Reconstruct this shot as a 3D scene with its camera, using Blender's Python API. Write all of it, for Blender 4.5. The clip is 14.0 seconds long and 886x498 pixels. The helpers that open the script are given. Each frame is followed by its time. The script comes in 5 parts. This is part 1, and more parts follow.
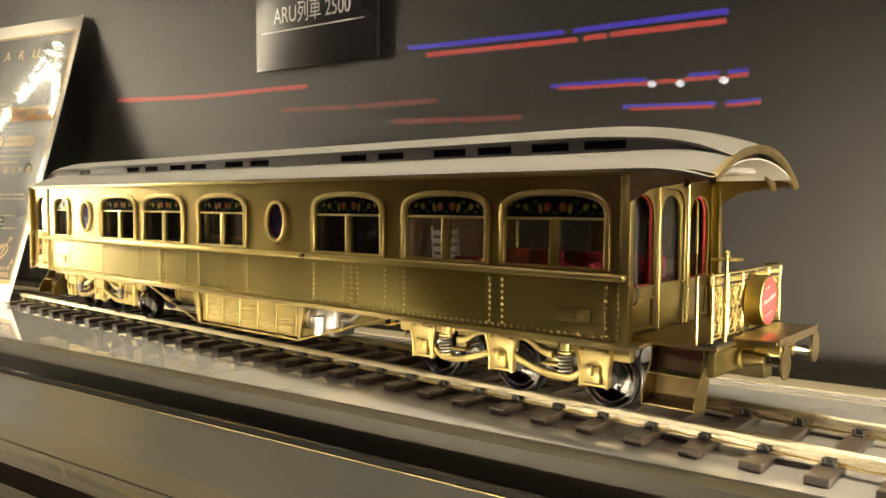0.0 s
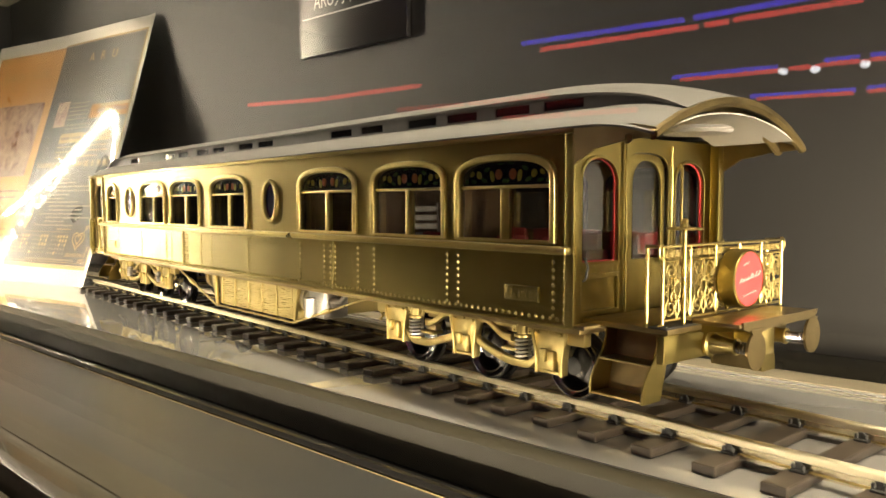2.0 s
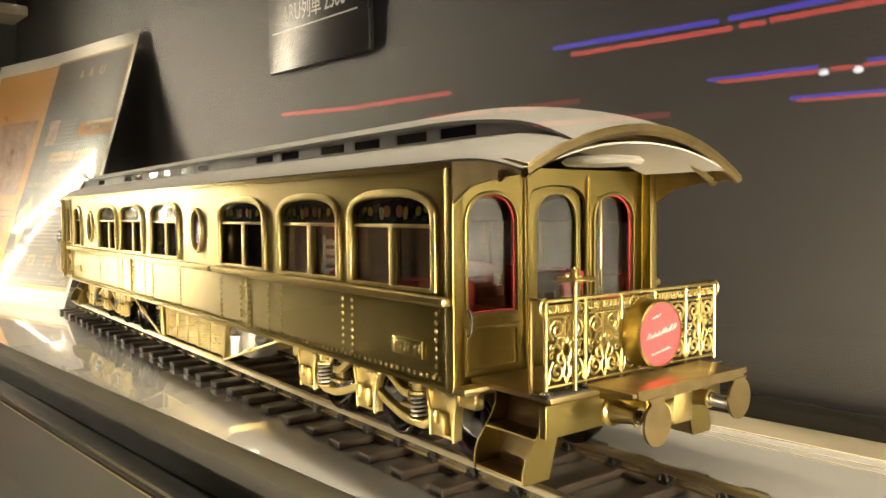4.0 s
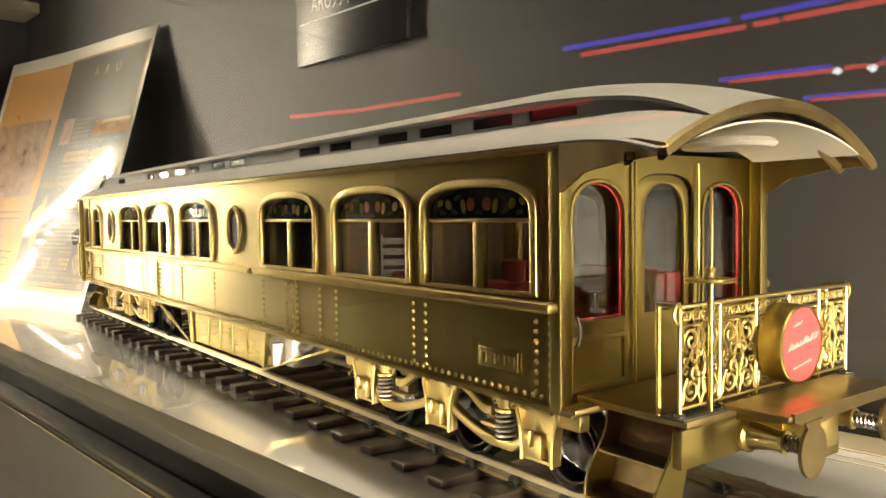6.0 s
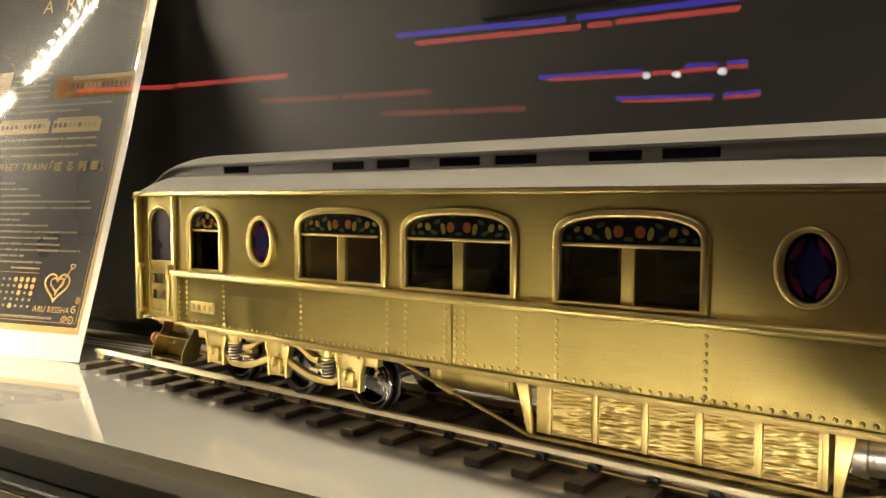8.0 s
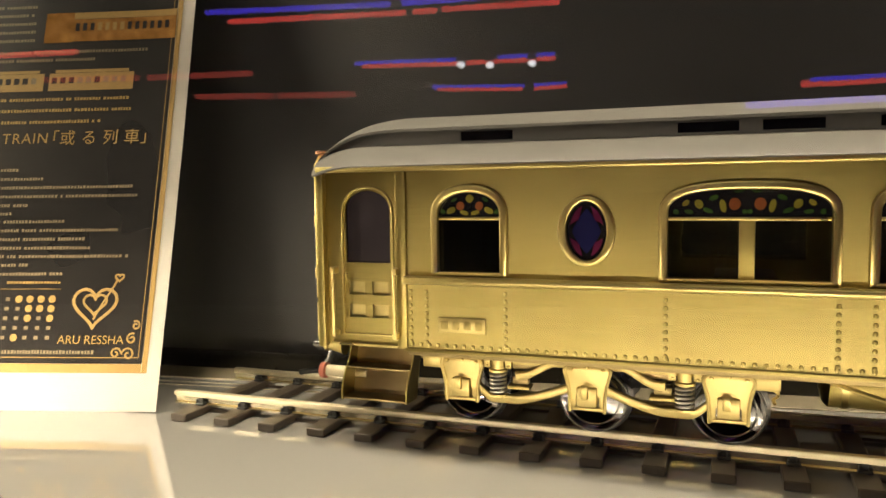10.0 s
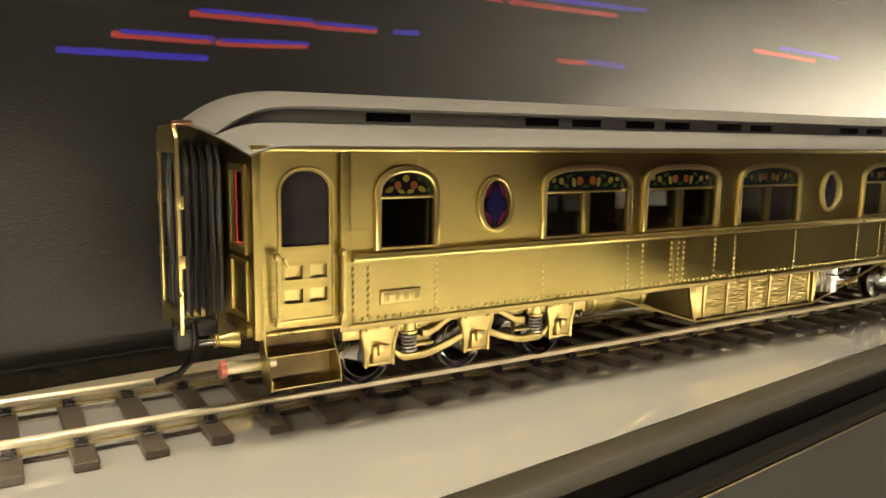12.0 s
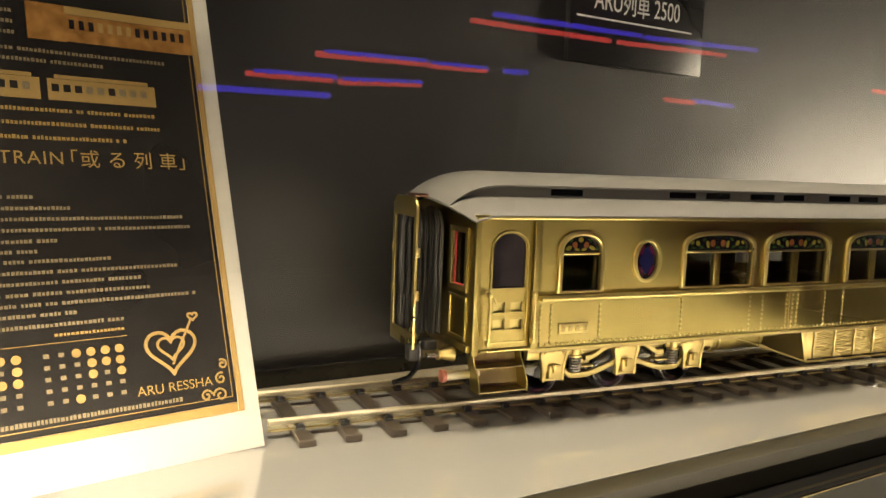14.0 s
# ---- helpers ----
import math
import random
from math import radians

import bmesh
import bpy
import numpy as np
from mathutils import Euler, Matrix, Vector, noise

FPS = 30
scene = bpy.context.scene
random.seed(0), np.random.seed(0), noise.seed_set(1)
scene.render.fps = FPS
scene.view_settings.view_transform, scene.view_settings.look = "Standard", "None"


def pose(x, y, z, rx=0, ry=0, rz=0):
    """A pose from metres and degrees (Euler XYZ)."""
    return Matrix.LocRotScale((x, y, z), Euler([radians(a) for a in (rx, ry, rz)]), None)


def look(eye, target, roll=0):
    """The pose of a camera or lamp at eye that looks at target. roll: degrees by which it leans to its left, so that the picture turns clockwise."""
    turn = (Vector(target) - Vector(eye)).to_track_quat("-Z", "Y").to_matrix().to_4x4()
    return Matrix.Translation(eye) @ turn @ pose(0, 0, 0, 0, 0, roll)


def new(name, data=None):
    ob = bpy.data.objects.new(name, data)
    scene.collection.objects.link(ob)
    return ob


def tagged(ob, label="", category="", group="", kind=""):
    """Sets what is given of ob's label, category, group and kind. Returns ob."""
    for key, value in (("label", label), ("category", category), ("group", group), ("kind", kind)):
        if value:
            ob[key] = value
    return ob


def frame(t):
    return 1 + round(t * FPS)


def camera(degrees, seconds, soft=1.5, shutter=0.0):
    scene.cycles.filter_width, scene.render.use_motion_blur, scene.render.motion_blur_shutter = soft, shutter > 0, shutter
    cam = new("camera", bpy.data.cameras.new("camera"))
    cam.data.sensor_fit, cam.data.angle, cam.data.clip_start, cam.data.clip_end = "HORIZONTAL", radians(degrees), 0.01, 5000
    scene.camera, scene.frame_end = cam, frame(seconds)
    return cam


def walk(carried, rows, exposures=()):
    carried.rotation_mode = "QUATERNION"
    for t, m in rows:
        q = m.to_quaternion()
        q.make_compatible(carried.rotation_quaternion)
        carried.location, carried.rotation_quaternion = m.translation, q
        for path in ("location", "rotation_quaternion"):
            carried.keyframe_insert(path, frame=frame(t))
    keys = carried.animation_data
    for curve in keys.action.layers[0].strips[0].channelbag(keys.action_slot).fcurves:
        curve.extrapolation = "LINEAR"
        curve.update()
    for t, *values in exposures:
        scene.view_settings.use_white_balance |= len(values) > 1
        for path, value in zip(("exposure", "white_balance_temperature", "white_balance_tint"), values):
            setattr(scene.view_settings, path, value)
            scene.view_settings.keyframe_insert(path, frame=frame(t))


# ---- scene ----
cam = camera(60.1, 14.0)
PATH = [
    (0, (0.139, -0.275, 0.0975), (-1.156, 1.245, -0.0155), 0.3),
    (0.5, (0.158, -0.263, 0.0865), (-1.282, 1.121, -0.0265), -0.2),
    (1, (0.165, -0.26, 0.0855), (-1.321, 1.075, -0.0175), -0.2),
    (1.5, (0.164, -0.242, 0.0865), (-1.331, 1.082, -0.0085), -0.2),
    (2, (0.174, -0.206, 0.0855), (-1.352, 1.081, -0.0295), -0.1),
    (2.5, (0.188, -0.178, 0.0885), (-1.373, 1.065, -0.0365), -0.2),
    (3, (0.193, -0.164, 0.0945), (-1.39, 1.054, -0.0145), -0.3),
    (3.2, (0.192, -0.159, 0.0975), (-1.397, 1.051, -0.0015), -0.3),
    (5.3, (0.157, -0.129, 0.0965), (-1.442, 1.068, -0.0105), -1.0),
    (5.5, (0.153, -0.129, 0.0965), (-1.448, 1.065, -0.0085), -1.1),
    (6, (0.141, -0.143, 0.0945), (-1.461, 1.051, 0.0015), -0.8),
    (6.5, (0.092, -0.161, 0.0975), (-1.497, 1.048, -0.0195), -0.7),
    (7, (-0.004, -0.186, 0.0975), (-1.49, 1.146, -0.0365), -0.4),
    (7.5, (-0.101, -0.216, 0.1045), (-1.428, 1.276, -0.0205), 0.0),
    (8, (-0.175, -0.24, 0.1075), (-1.369, 1.359, -0.0185), 0.0),
    (8.5, (-0.222, -0.263, 0.1005), (-1.352, 1.384, -0.0075), 0.2),
    (9, (-0.275, -0.271, 0.0985), (-1.413, 1.371, 0.0055), 0.0),
    (9.2, (-0.303, -0.272, 0.0935), (-1.418, 1.386, -0.0025), -0.0),
    (11.3, (-0.586, -0.252, 0.1235), (0.028, 1.63, -0.1605), -1.2),
    (11.5, (-0.61, -0.256, 0.1195), (0.188, 1.554, -0.1775), -0.9),
    (12, (-0.651, -0.267, 0.1165), (0.38, 1.422, -0.1755), 0.9),
    (12.5, (-0.678, -0.277, 0.1185), (0.406, 1.382, -0.1485), 1.3),
    (13, (-0.707, -0.292, 0.1245), (0.288, 1.426, -0.1215), 1.5),
    (13.5, (-0.722, -0.317, 0.1325), (0.208, 1.439, -0.0925), 1.5),
    (14, (-0.737, -0.336, 0.1365), (0.081, 1.476, -0.0835), 2.2),
]
walk(cam, [(t, look(eye, target, roll)) for t, eye, target, roll in PATH], [(0.0, 0.80), (0.5, 0.70), (1.5, 0.64), (2.5, 0.72), (3.0, 0.80), (6.0, 0.80), (7.5, 0.56), (9.0, 0.42), (14.0, 0.42)])

# ---------------------------------------------------------------- light
A = radians(6.5)          # the case stands turned by this much against the track
CA, SA = math.cos(A), math.sin(A)


def C(u, v, z):
    """A point of the display case: u along its back wall, v towards it."""
    return Vector((u * CA - v * SA, u * SA + v * CA, z))


CASE = Matrix.Rotation(A, 4, "Z")

world = bpy.data.worlds.new("world")
scene.world = world
world.use_nodes = True
world.node_tree.nodes["Background"].inputs[0].default_value = (0.02, 0.019, 0.018, 1)
world.node_tree.nodes["Background"].inputs[1].default_value = 0.35

WARM = (1.0, 0.825, 0.595)


def strip_light(name, at, aim, length, width, power, spread=180):
    d = bpy.data.lights.new(name, "AREA")
    d.shape, d.size, d.size_y = "RECTANGLE", width, length
    d.energy, d.color = power, WARM
    d.spread = radians(spread)
    o = new(name, d)
    o.matrix_world = look(at, aim)
    return o


# Unseen strips, added low in front to light poster, car side and right wall.
strip_light("unseen_front_light", C(-0.905, -0.0418, 0.0012), C(-0.905, 0.06, 0.006), 0.0008, 0.45, 0.85, 90)
strip_light("unseen_front_light", C(-0.320, -0.1243, -0.0085), C(-0.320, 0.05, 0.045), 0.0010, 0.71, 0.32, 118)
strip_light("unseen_front_light", C(0.560, -0.1243, -0.0078), C(0.560, 0.05, 0.045), 0.0036, 0.28, 20.0, 180)
top_light = strip_light("unseen_top_light", C(-0.22, 0.016, 0.456), C(-0.22, 0.016, 0.0), 0.004, 1.80, 3.3, 90)
top_light.matrix_world = Matrix.Translation(C(-0.22, 0.016, 0.456)) @ CASE
# Narrow fill added over the rear deck; no lamp is known there.
rear_fill = strip_light("unseen_top_light", C(-0.22, 0.172, 0.456), C(-0.22, 0.172, 0.0), 0.004, 1.80, 0.5, 9)
rear_fill.matrix_world = Matrix.Translation(C(-0.22, 0.172, 0.456)) @ CASE
left_light = strip_light("led_light_left", C(-1.100, -0.1105, 0.375), C(-0.85, 0.10, 0.33), 0.44, 0.003, 0.90, 110)
left_light.matrix_world = look(C(-1.112, -0.1105, 0.375), C(-0.550, 0.06, 0.330), roll=-11)
strip_light("led_light_right", C(0.700, -0.070, 0.13), C(0.30, 0.19, 0.07), 0.24, 0.008, 5.0)
strip_light("led_light_left", C(-1.150, -0.1105, 0.080), C(-0.550, 0.06, 0.070), 0.13, 0.003, 0.35, 110)
# Unseen overhead fill, added to lift the darks of hall and car side.
hall_fill = bpy.data.lights.new("hall_fill", "AREA")
hall_fill.shape, hall_fill.size, hall_fill.energy, hall_fill.color = "DISK", 1.2, 5.0, (1.0, 0.93, 0.82)
new("hall_fill", hall_fill).matrix_world = look((-0.8, -3.2, 2.3), (-0.8, -3.0, 0.0))

# ---------------------------------------------------------------- materials


def material(name):
    m = bpy.data.materials.new(name)
    m.use_nodes = True
    nt = m.node_tree
    b = nt.nodes["Principled BSDF"]
    return m, nt, b


def node(nt, kind, **sets):
    n = nt.nodes.new(kind)
    for k, v in sets.items():
        n.inputs[k.replace("_", " ")].default_value = v
    return n


def coords(nt, scale=(1, 1, 1), kind="Object"):
    c = nt.nodes.new("ShaderNodeTexCoord")
    m = nt.nodes.new("ShaderNodeMapping")
    m.inputs["Scale"].default_value = scale
    nt.links.new(c.outputs[kind], m.inputs["Vector"])
    return m.outputs["Vector"]


def ramp(nt, source, stops):
    r = nt.nodes.new("ShaderNodeValToRGB")
    e = r.color_ramp.elements
    while len(e) < len(stops):
        e.new(0.5)
    for el, (p, c) in zip(e, stops):
        el.position, el.color = p, (*c, 1) if len(c) == 3 else c
    nt.links.new(source, r.inputs[0])
    return r.outputs[0]


def surface(name, low, high, rough=(0.4, 0.6), metal=0.0, grain=(60, 60, 60), stain=8.0, bump=0.1, dist=0.0004, coat=0.0, spec=0.5, streak=0.0, brushed=0.0, along=(0.05, 0.03, 1.0)):
    """A surface with a fine grain, broad stains and a little relief."""
    m, nt, b = material(name)
    L = nt.links
    fine = node(nt, "ShaderNodeTexNoise", Scale=1.0, Detail=5.0, Roughness=0.6)
    L.new(coords(nt, grain), fine.inputs["Vector"])
    broad = node(nt, "ShaderNodeTexNoise", Scale=stain, Detail=3.0)
    L.new(coords(nt), broad.inputs["Vector"])
    mix = node(nt, "ShaderNodeMix")
    mix.data_type = "FLOAT"
    mix.inputs[0].default_value = 0.5
    L.new(fine.outputs["Fac"], mix.inputs[2])
    L.new(broad.outputs["Fac"], mix.inputs[3])
    L.new(ramp(nt, mix.outputs[0], [(0.3, low), (0.7, high)]), b.inputs["Base Color"])
    rr = node(nt, "ShaderNodeMapRange")
    rr.inputs[1].default_value, rr.inputs[2].default_value = 0.3, 0.7
    rr.inputs[3].default_value, rr.inputs[4].default_value = rough
    L.new(broad.outputs["Fac"], rr.inputs[0])
    L.new(rr.outputs[0], b.inputs["Roughness"])
    if streak:
        wipe = node(nt, "ShaderNodeTexNoise", Scale=1.0, Detail=1.0, Roughness=0.5)
        mp = nt.nodes.new("ShaderNodeMapping")
        mp.inputs["Rotation"].default_value = (0, radians(28), 0)
        mp.inputs["Scale"].default_value = (70, 40, 12)
        L.new(coords(nt), mp.inputs["Vector"])
        L.new(mp.outputs[0], wipe.inputs["Vector"])
        wr = node(nt, "ShaderNodeMapRange")
        wr.inputs[1].default_value, wr.inputs[2].default_value = 0.35, 0.65
        wr.inputs[3].default_value, wr.inputs[4].default_value = -streak, streak
        L.new(wipe.outputs["Fac"], wr.inputs[0])
        add = nt.nodes.new("ShaderNodeMath")
        L.new(rr.outputs[0], add.inputs[0])
        L.new(wr.outputs[0], add.inputs[1])
        L.new(add.outputs[0], b.inputs["Roughness"])
    b.inputs["Metallic"].default_value = metal
    b.inputs["Specular IOR Level"].default_value = spec
    b.inputs["Coat Weight"].default_value = coat
    b.inputs["Coat Roughness"].default_value = 0.05
    if brushed:
        # highlights spread across the brush lines
        b.inputs["Anisotropic"].default_value = brushed
        tg = node(nt, "ShaderNodeCombineXYZ", X=along[0], Y=along[1], Z=along[2])
        L.new(tg.outputs[0], b.inputs["Tangent"])
    if bump:
        bp = node(nt, "ShaderNodeBump", Strength=bump, Distance=dist)
        L.new(fine.outputs["Fac"], bp.inputs["Height"])
        L.new(bp.outputs[0], b.inputs["Normal"])
    return m


brass = surface("brushed_brass", (0.300, 0.240, 0.080), (0.47, 0.380, 0.132), (0.31, 0.37), 1.0, (60, 1500, 1300), 22, 0.0, 0.0001, brushed=0.85, streak=0.025)
brass_bright = surface("bright_brass", (0.54, 0.435, 0.165), (0.68, 0.555, 0.225), (0.27, 0.35), 1.0, (300, 300, 300), 40, 0.05, 0.0002)
brass_cast = surface("cast_brass", (0.50, 0.40, 0.155), (0.66, 0.54, 0.23), (0.36, 0.46), 1.0, (500, 500, 500), 60, 0.25, 0.0002)
brass_dull = surface("tarnished_brass", (0.24, 0.18, 0.085), (0.46, 0.36, 0.17), (0.30, 0.50), 1.0, (200, 200, 200), 30, 0.1, 0.0002)
roof_paint = surface("grey_roof_paint", (0.12, 0.116, 0.107), (0.15, 0.145, 0.134), (0.5, 0.62), 0.0, (700, 700, 700), 20, 0.08, 0.0001)
white_paint = surface("white_paint", (0.52, 0.50, 0.46), (0.60, 0.58, 0.54), (0.5, 0.6), 0.0, (300, 300, 300), 20, 0.05, 0.0001)
steel = surface("polished_steel", (0.42, 0.41, 0.40), (0.55, 0.54, 0.53), (0.10, 0.22), 1.0, (300, 300, 300), 40, 0.05, 0.0001)
tyre_steel = surface("dark_wheel_steel", (0.045, 0.044, 0.043), (0.075, 0.073, 0.070), (0.24, 0.32), 1.0, (300, 300, 300), 40, 0.03, 0.0001)
spring_steel = surface("spring_steel", (0.62, 0.60, 0.56), (0.76, 0.74, 0.70), (0.30, 0.42), 1.0, (500, 500, 500), 60, 0.1, 0.0002)
silver = surface("silver_casting", (0.46, 0.44, 0.40), (0.62, 0.60, 0.55), (0.26, 0.42), 1.0, (500, 500, 500), 60, 0.3, 0.0003)
black_metal = surface("blackened_metal", (0.012, 0.012, 0.012), (0.03, 0.029, 0.027), (0.4, 0.55), 0.0, (400, 400, 400), 60, 0.15, 0.0002)
sleeper_wood = surface("brown_sleeper", (0.056, 0.045, 0.034), (0.092, 0.073, 0.056), (0.26, 0.36), 0.0, (700, 90, 700), 60, 0.3, 0.0002)
rail_metal = surface("nickel_brass_rail", (0.72, 0.65, 0.46), (0.84, 0.76, 0.56), (0.42, 0.50), 1.0, (40, 900, 900), 30, 0.03, 0.0001, brushed=0.85, along=(0.0, 1.0, 0.3))
rail_side = surface("nickel_brass_rail_side", (0.80, 0.71, 0.47), (0.90, 0.82, 0.60), (0.20, 0.28), 1.0, (40, 900, 900), 30, 0.06, 0.0001)
red_cloth = surface("red_upholstery", (0.33, 0.02, 0.025), (0.48, 0.05, 0.05), (0.8, 0.95), 0.0, (900, 900, 900), 90, 0.3, 0.0002)
dark_wood = surface("dark_wood", (0.05, 0.028, 0.016), (0.11, 0.06, 0.03), (0.35, 0.5), 0.0, (80, 600, 600), 40, 0.1, 0.0001)
bellows_cloth = surface("black_bellows_cloth", (0.010, 0.010, 0.010), (0.046, 0.044, 0.041), (0.40, 0.60), 0.0, (300, 300, 120), 60, 0.4, 0.0004)
wall_vinyl = surface("grey_vinyl", (0.0105, 0.0099, 0.0093), (0.0170, 0.0160, 0.0151), (0.46, 0.53), 0.0, (900, 900, 1000), 4, 0.6, 0.0007, spec=0.75)
black_lacquer = surface("black_base", (0.010, 0.010, 0.010), (0.018, 0.017, 0.016), (0.12, 0.2), 0.0, (50, 50, 50), 6, 0.0)
edge_trim = surface("black_bronze_edge", (0.030, 0.026, 0.014), (0.042, 0.036, 0.020), (0.45, 0.55), 0.0, (60, 200, 200), 8, 0.03)
bronze_trim = surface("bronze_trim", (0.075, 0.065, 0.042), (0.10, 0.088, 0.058), (0.35, 0.45), 0.0, (60, 200, 200), 8, 0.03)
grey_panel = surface("grey_satin_panel", (0.036, 0.037, 0.036), (0.048, 0.049, 0.047), (0.32, 0.40), 0.0, (40, 200, 200), 6, 0.02)
acrylic = surface("grey_acrylic_deck", (0.38, 0.374, 0.355), (0.42, 0.413, 0.394), (0.03, 0.06), 0.0, (20, 20, 20), 4, 0.0, coat=1.0)
acrylic.node_tree.nodes["Principled BSDF"].inputs["Coat IOR"].default_value = 2.1
acrylic.node_tree.nodes["Principled BSDF"].inputs["Coat Roughness"].default_value = 0.018
olive_board = surface("olive_board", (0.10, 0.086, 0.055), (0.13, 0.112, 0.075), (0.4, 0.5), 0.0, (60, 60, 60), 8, 0.05)
beige = surface("beige_frame", (0.42, 0.37, 0.27), (0.48, 0.43, 0.32), (0.4, 0.5), 0.0, (60, 60, 60), 6, 0.05)
dark_room = surface("dark_hall", (0.025, 0.024, 0.024), (0.04, 0.038, 0.037), (0.7, 0.9), 0.0, (3, 3, 3), 0.6, 0.0)
sign_black = surface("black_sign_board", (0.014, 0.014, 0.015), (0.02, 0.02, 0.021), (0.25, 0.32), 0.0, (80, 80, 80), 10, 0.0)
sign_white = surface("white_lettering", (0.72, 0.72, 0.70), (0.78, 0.78, 0.76), (0.5, 0.6), 0.0, (80, 80, 80), 10, 0.0)
poster_white = surface("white_paper_under_laminate", (0.70, 0.68, 0.62), (0.76, 0.74, 0.69), (0.27, 0.34), 0.0, (40, 40, 40), 9, 0.0, coat=1.0, spec=0.3)
poster_dark = surface("black_printed_paper", (0.012, 0.011, 0.011), (0.022, 0.02, 0.019), (0.27, 0.34), 0.0, (40, 40, 40), 9, 0.0, coat=1.0, spec=0.3)
poster_gold = surface("gold_print", (0.27, 0.18, 0.062), (0.35, 0.235, 0.09), (0.27, 0.34), 0.0, (90, 90, 90), 12, 0.0, coat=1.0, spec=0.3)
poster_orange = surface("orange_print", (0.42, 0.20, 0.045), (0.52, 0.28, 0.08), (0.27, 0.34), 0.0, (30, 30, 30), 14, 0.0, coat=1.0, spec=0.3)
poster_text = surface("pale_print", (0.165, 0.130, 0.080), (0.215, 0.175, 0.112), (0.27, 0.34), 0.0, (90, 90, 90), 10, 0.0, coat=1.0, spec=0.3)
poster_photo = surface("photo_print", (0.10, 0.02, 0.012), (0.50, 0.36, 0.24), (0.27, 0.34), 0.0, (170, 170, 170), 60, 0.0, coat=1.0, spec=0.3)
cap_copper = surface("red_copper_cap", (0.42, 0.13, 0.09), (0.56, 0.22, 0.15), (0.30, 0.42), 0.6, (300, 300, 300), 60, 0.0)
disc_red = surface("red_enamel", (0.55, 0.045, 0.05), (0.64, 0.07, 0.075), (0.3, 0.4), 0.0, (200, 200, 200), 60, 0.0)
disc_script = surface("pink_script", (0.72, 0.42, 0.40), (0.78, 0.50, 0.46), (0.4, 0.5), 0.0, (200, 200, 200), 60, 0.0)
glass_black = surface("black_stained_glass", (0.006, 0.006, 0.008), (0.014, 0.013, 0.016), (0.06, 0.1), 0.0, (300, 300, 300), 60, 0.0)
glass_yellow = surface("yellow_stained_glass", (0.1275, 0.1087, 0.0150), (0.1800, 0.1575, 0.0300), (0.1, 0.15), 0.0, (300, 300, 300), 60, 0.0)
glass_red = surface("red_stained_glass", (0.1400, 0.0420, 0.0158), (0.1820, 0.0630, 0.0245), (0.1, 0.15), 0.0, (300, 300, 300), 60, 0.0)
glass_green = surface("green_stained_glass", (0.0144, 0.0360, 0.0086), (0.0288, 0.0576, 0.0144), (0.1, 0.15), 0.0, (300, 300, 300), 60, 0.0)
glass_blue = surface("blue_stained_glass", (0.0060, 0.0066, 0.0360), (0.0132, 0.0132, 0.0600), (0.1, 0.15), 0.0, (300, 300, 300), 60, 0.0)
glass_wine = surface("wine_stained_glass", (0.0540, 0.0060, 0.0270), (0.0900, 0.0120, 0.0420), (0.1, 0.15), 0.0, (300, 300, 300), 60, 0.0)


def clear_pane(name, tint, gloss):
    m, nt, b = material(name)
    nt.nodes.remove(b)
    t, g, x = nt.nodes.new("ShaderNodeBsdfTransparent"), nt.nodes.new("ShaderNodeBsdfGlossy"), nt.nodes.new("ShaderNodeMixShader")
    t.inputs[0].default_value = (*tint, 1)
    g.inputs["Roughness"].default_value = 0.03
    x.inputs[0].default_value = gloss
    out = nt.nodes["Material Output"]
    nt.links.new(t.outputs[0], x.inputs[1])
    nt.links.new(g.outputs[0], x.inputs[2])
    nt.links.new(x.outputs[0], out.inputs[0])
    return m


window_glass = clear_pane("window_glass", (0.66, 0.66, 0.65), 0.09)
tinted_glass = clear_pane("dark_window_glass", (0.30, 0.29, 0.28), 0.07)

# Opaque grey-lilac colour stands in for reflections and lit interior in the door pane.
door_glass = surface("grey_door_glass", (0.022, 0.018, 0.022), (0.045, 0.038, 0.045), (0.10, 0.2), 0.0, (60, 60, 60), 30, 0.0)

case_glass, nt_, b_ = material("case_glass")
nt_.nodes.remove(b_)
t_, g_, x_ = nt_.nodes.new("ShaderNodeBsdfTransparent"), nt_.nodes.new("ShaderNodeBsdfGlossy"), nt_.nodes.new("ShaderNodeMixShader")
w_ = node(nt_, "ShaderNodeLayerWeight", Blend=0.5)
p_ = nt_.nodes.new("ShaderNodeMath")
p_.operation, p_.inputs[1].default_value = "POWER", 5.0
nt_.links.new(w_.outputs["Facing"], p_.inputs[0])
f_ = nt_.nodes.new("ShaderNodeMath")
f_.operation, f_.inputs[1].default_value, f_.inputs[2].default_value = "MULTIPLY_ADD", 0.9, 0.065
nt_.links.new(p_.outputs[0], f_.inputs[0])
g_.inputs["Roughness"].default_value = 0.0
t_.inputs[0].default_value = (0.97, 0.98, 0.97, 1)
nt_.links.new(f_.outputs[0], x_.inputs[0])
nt_.links.new(t_.outputs[0], x_.inputs[1])
nt_.links.new(g_.outputs[0], x_.inputs[2])
nt_.links.new(x_.outputs[0], nt_.nodes["Material Output"].inputs[0])


def glow(name, color, strength):
    m, nt, b = material(name)
    nt.nodes.remove(b)
    e = node(nt, "ShaderNodeEmission", Strength=strength)
    e.inputs[0].default_value = (*color, 1)
    nt.links.new(e.outputs[0], nt.nodes["Material Output"].inputs[0])
    return m


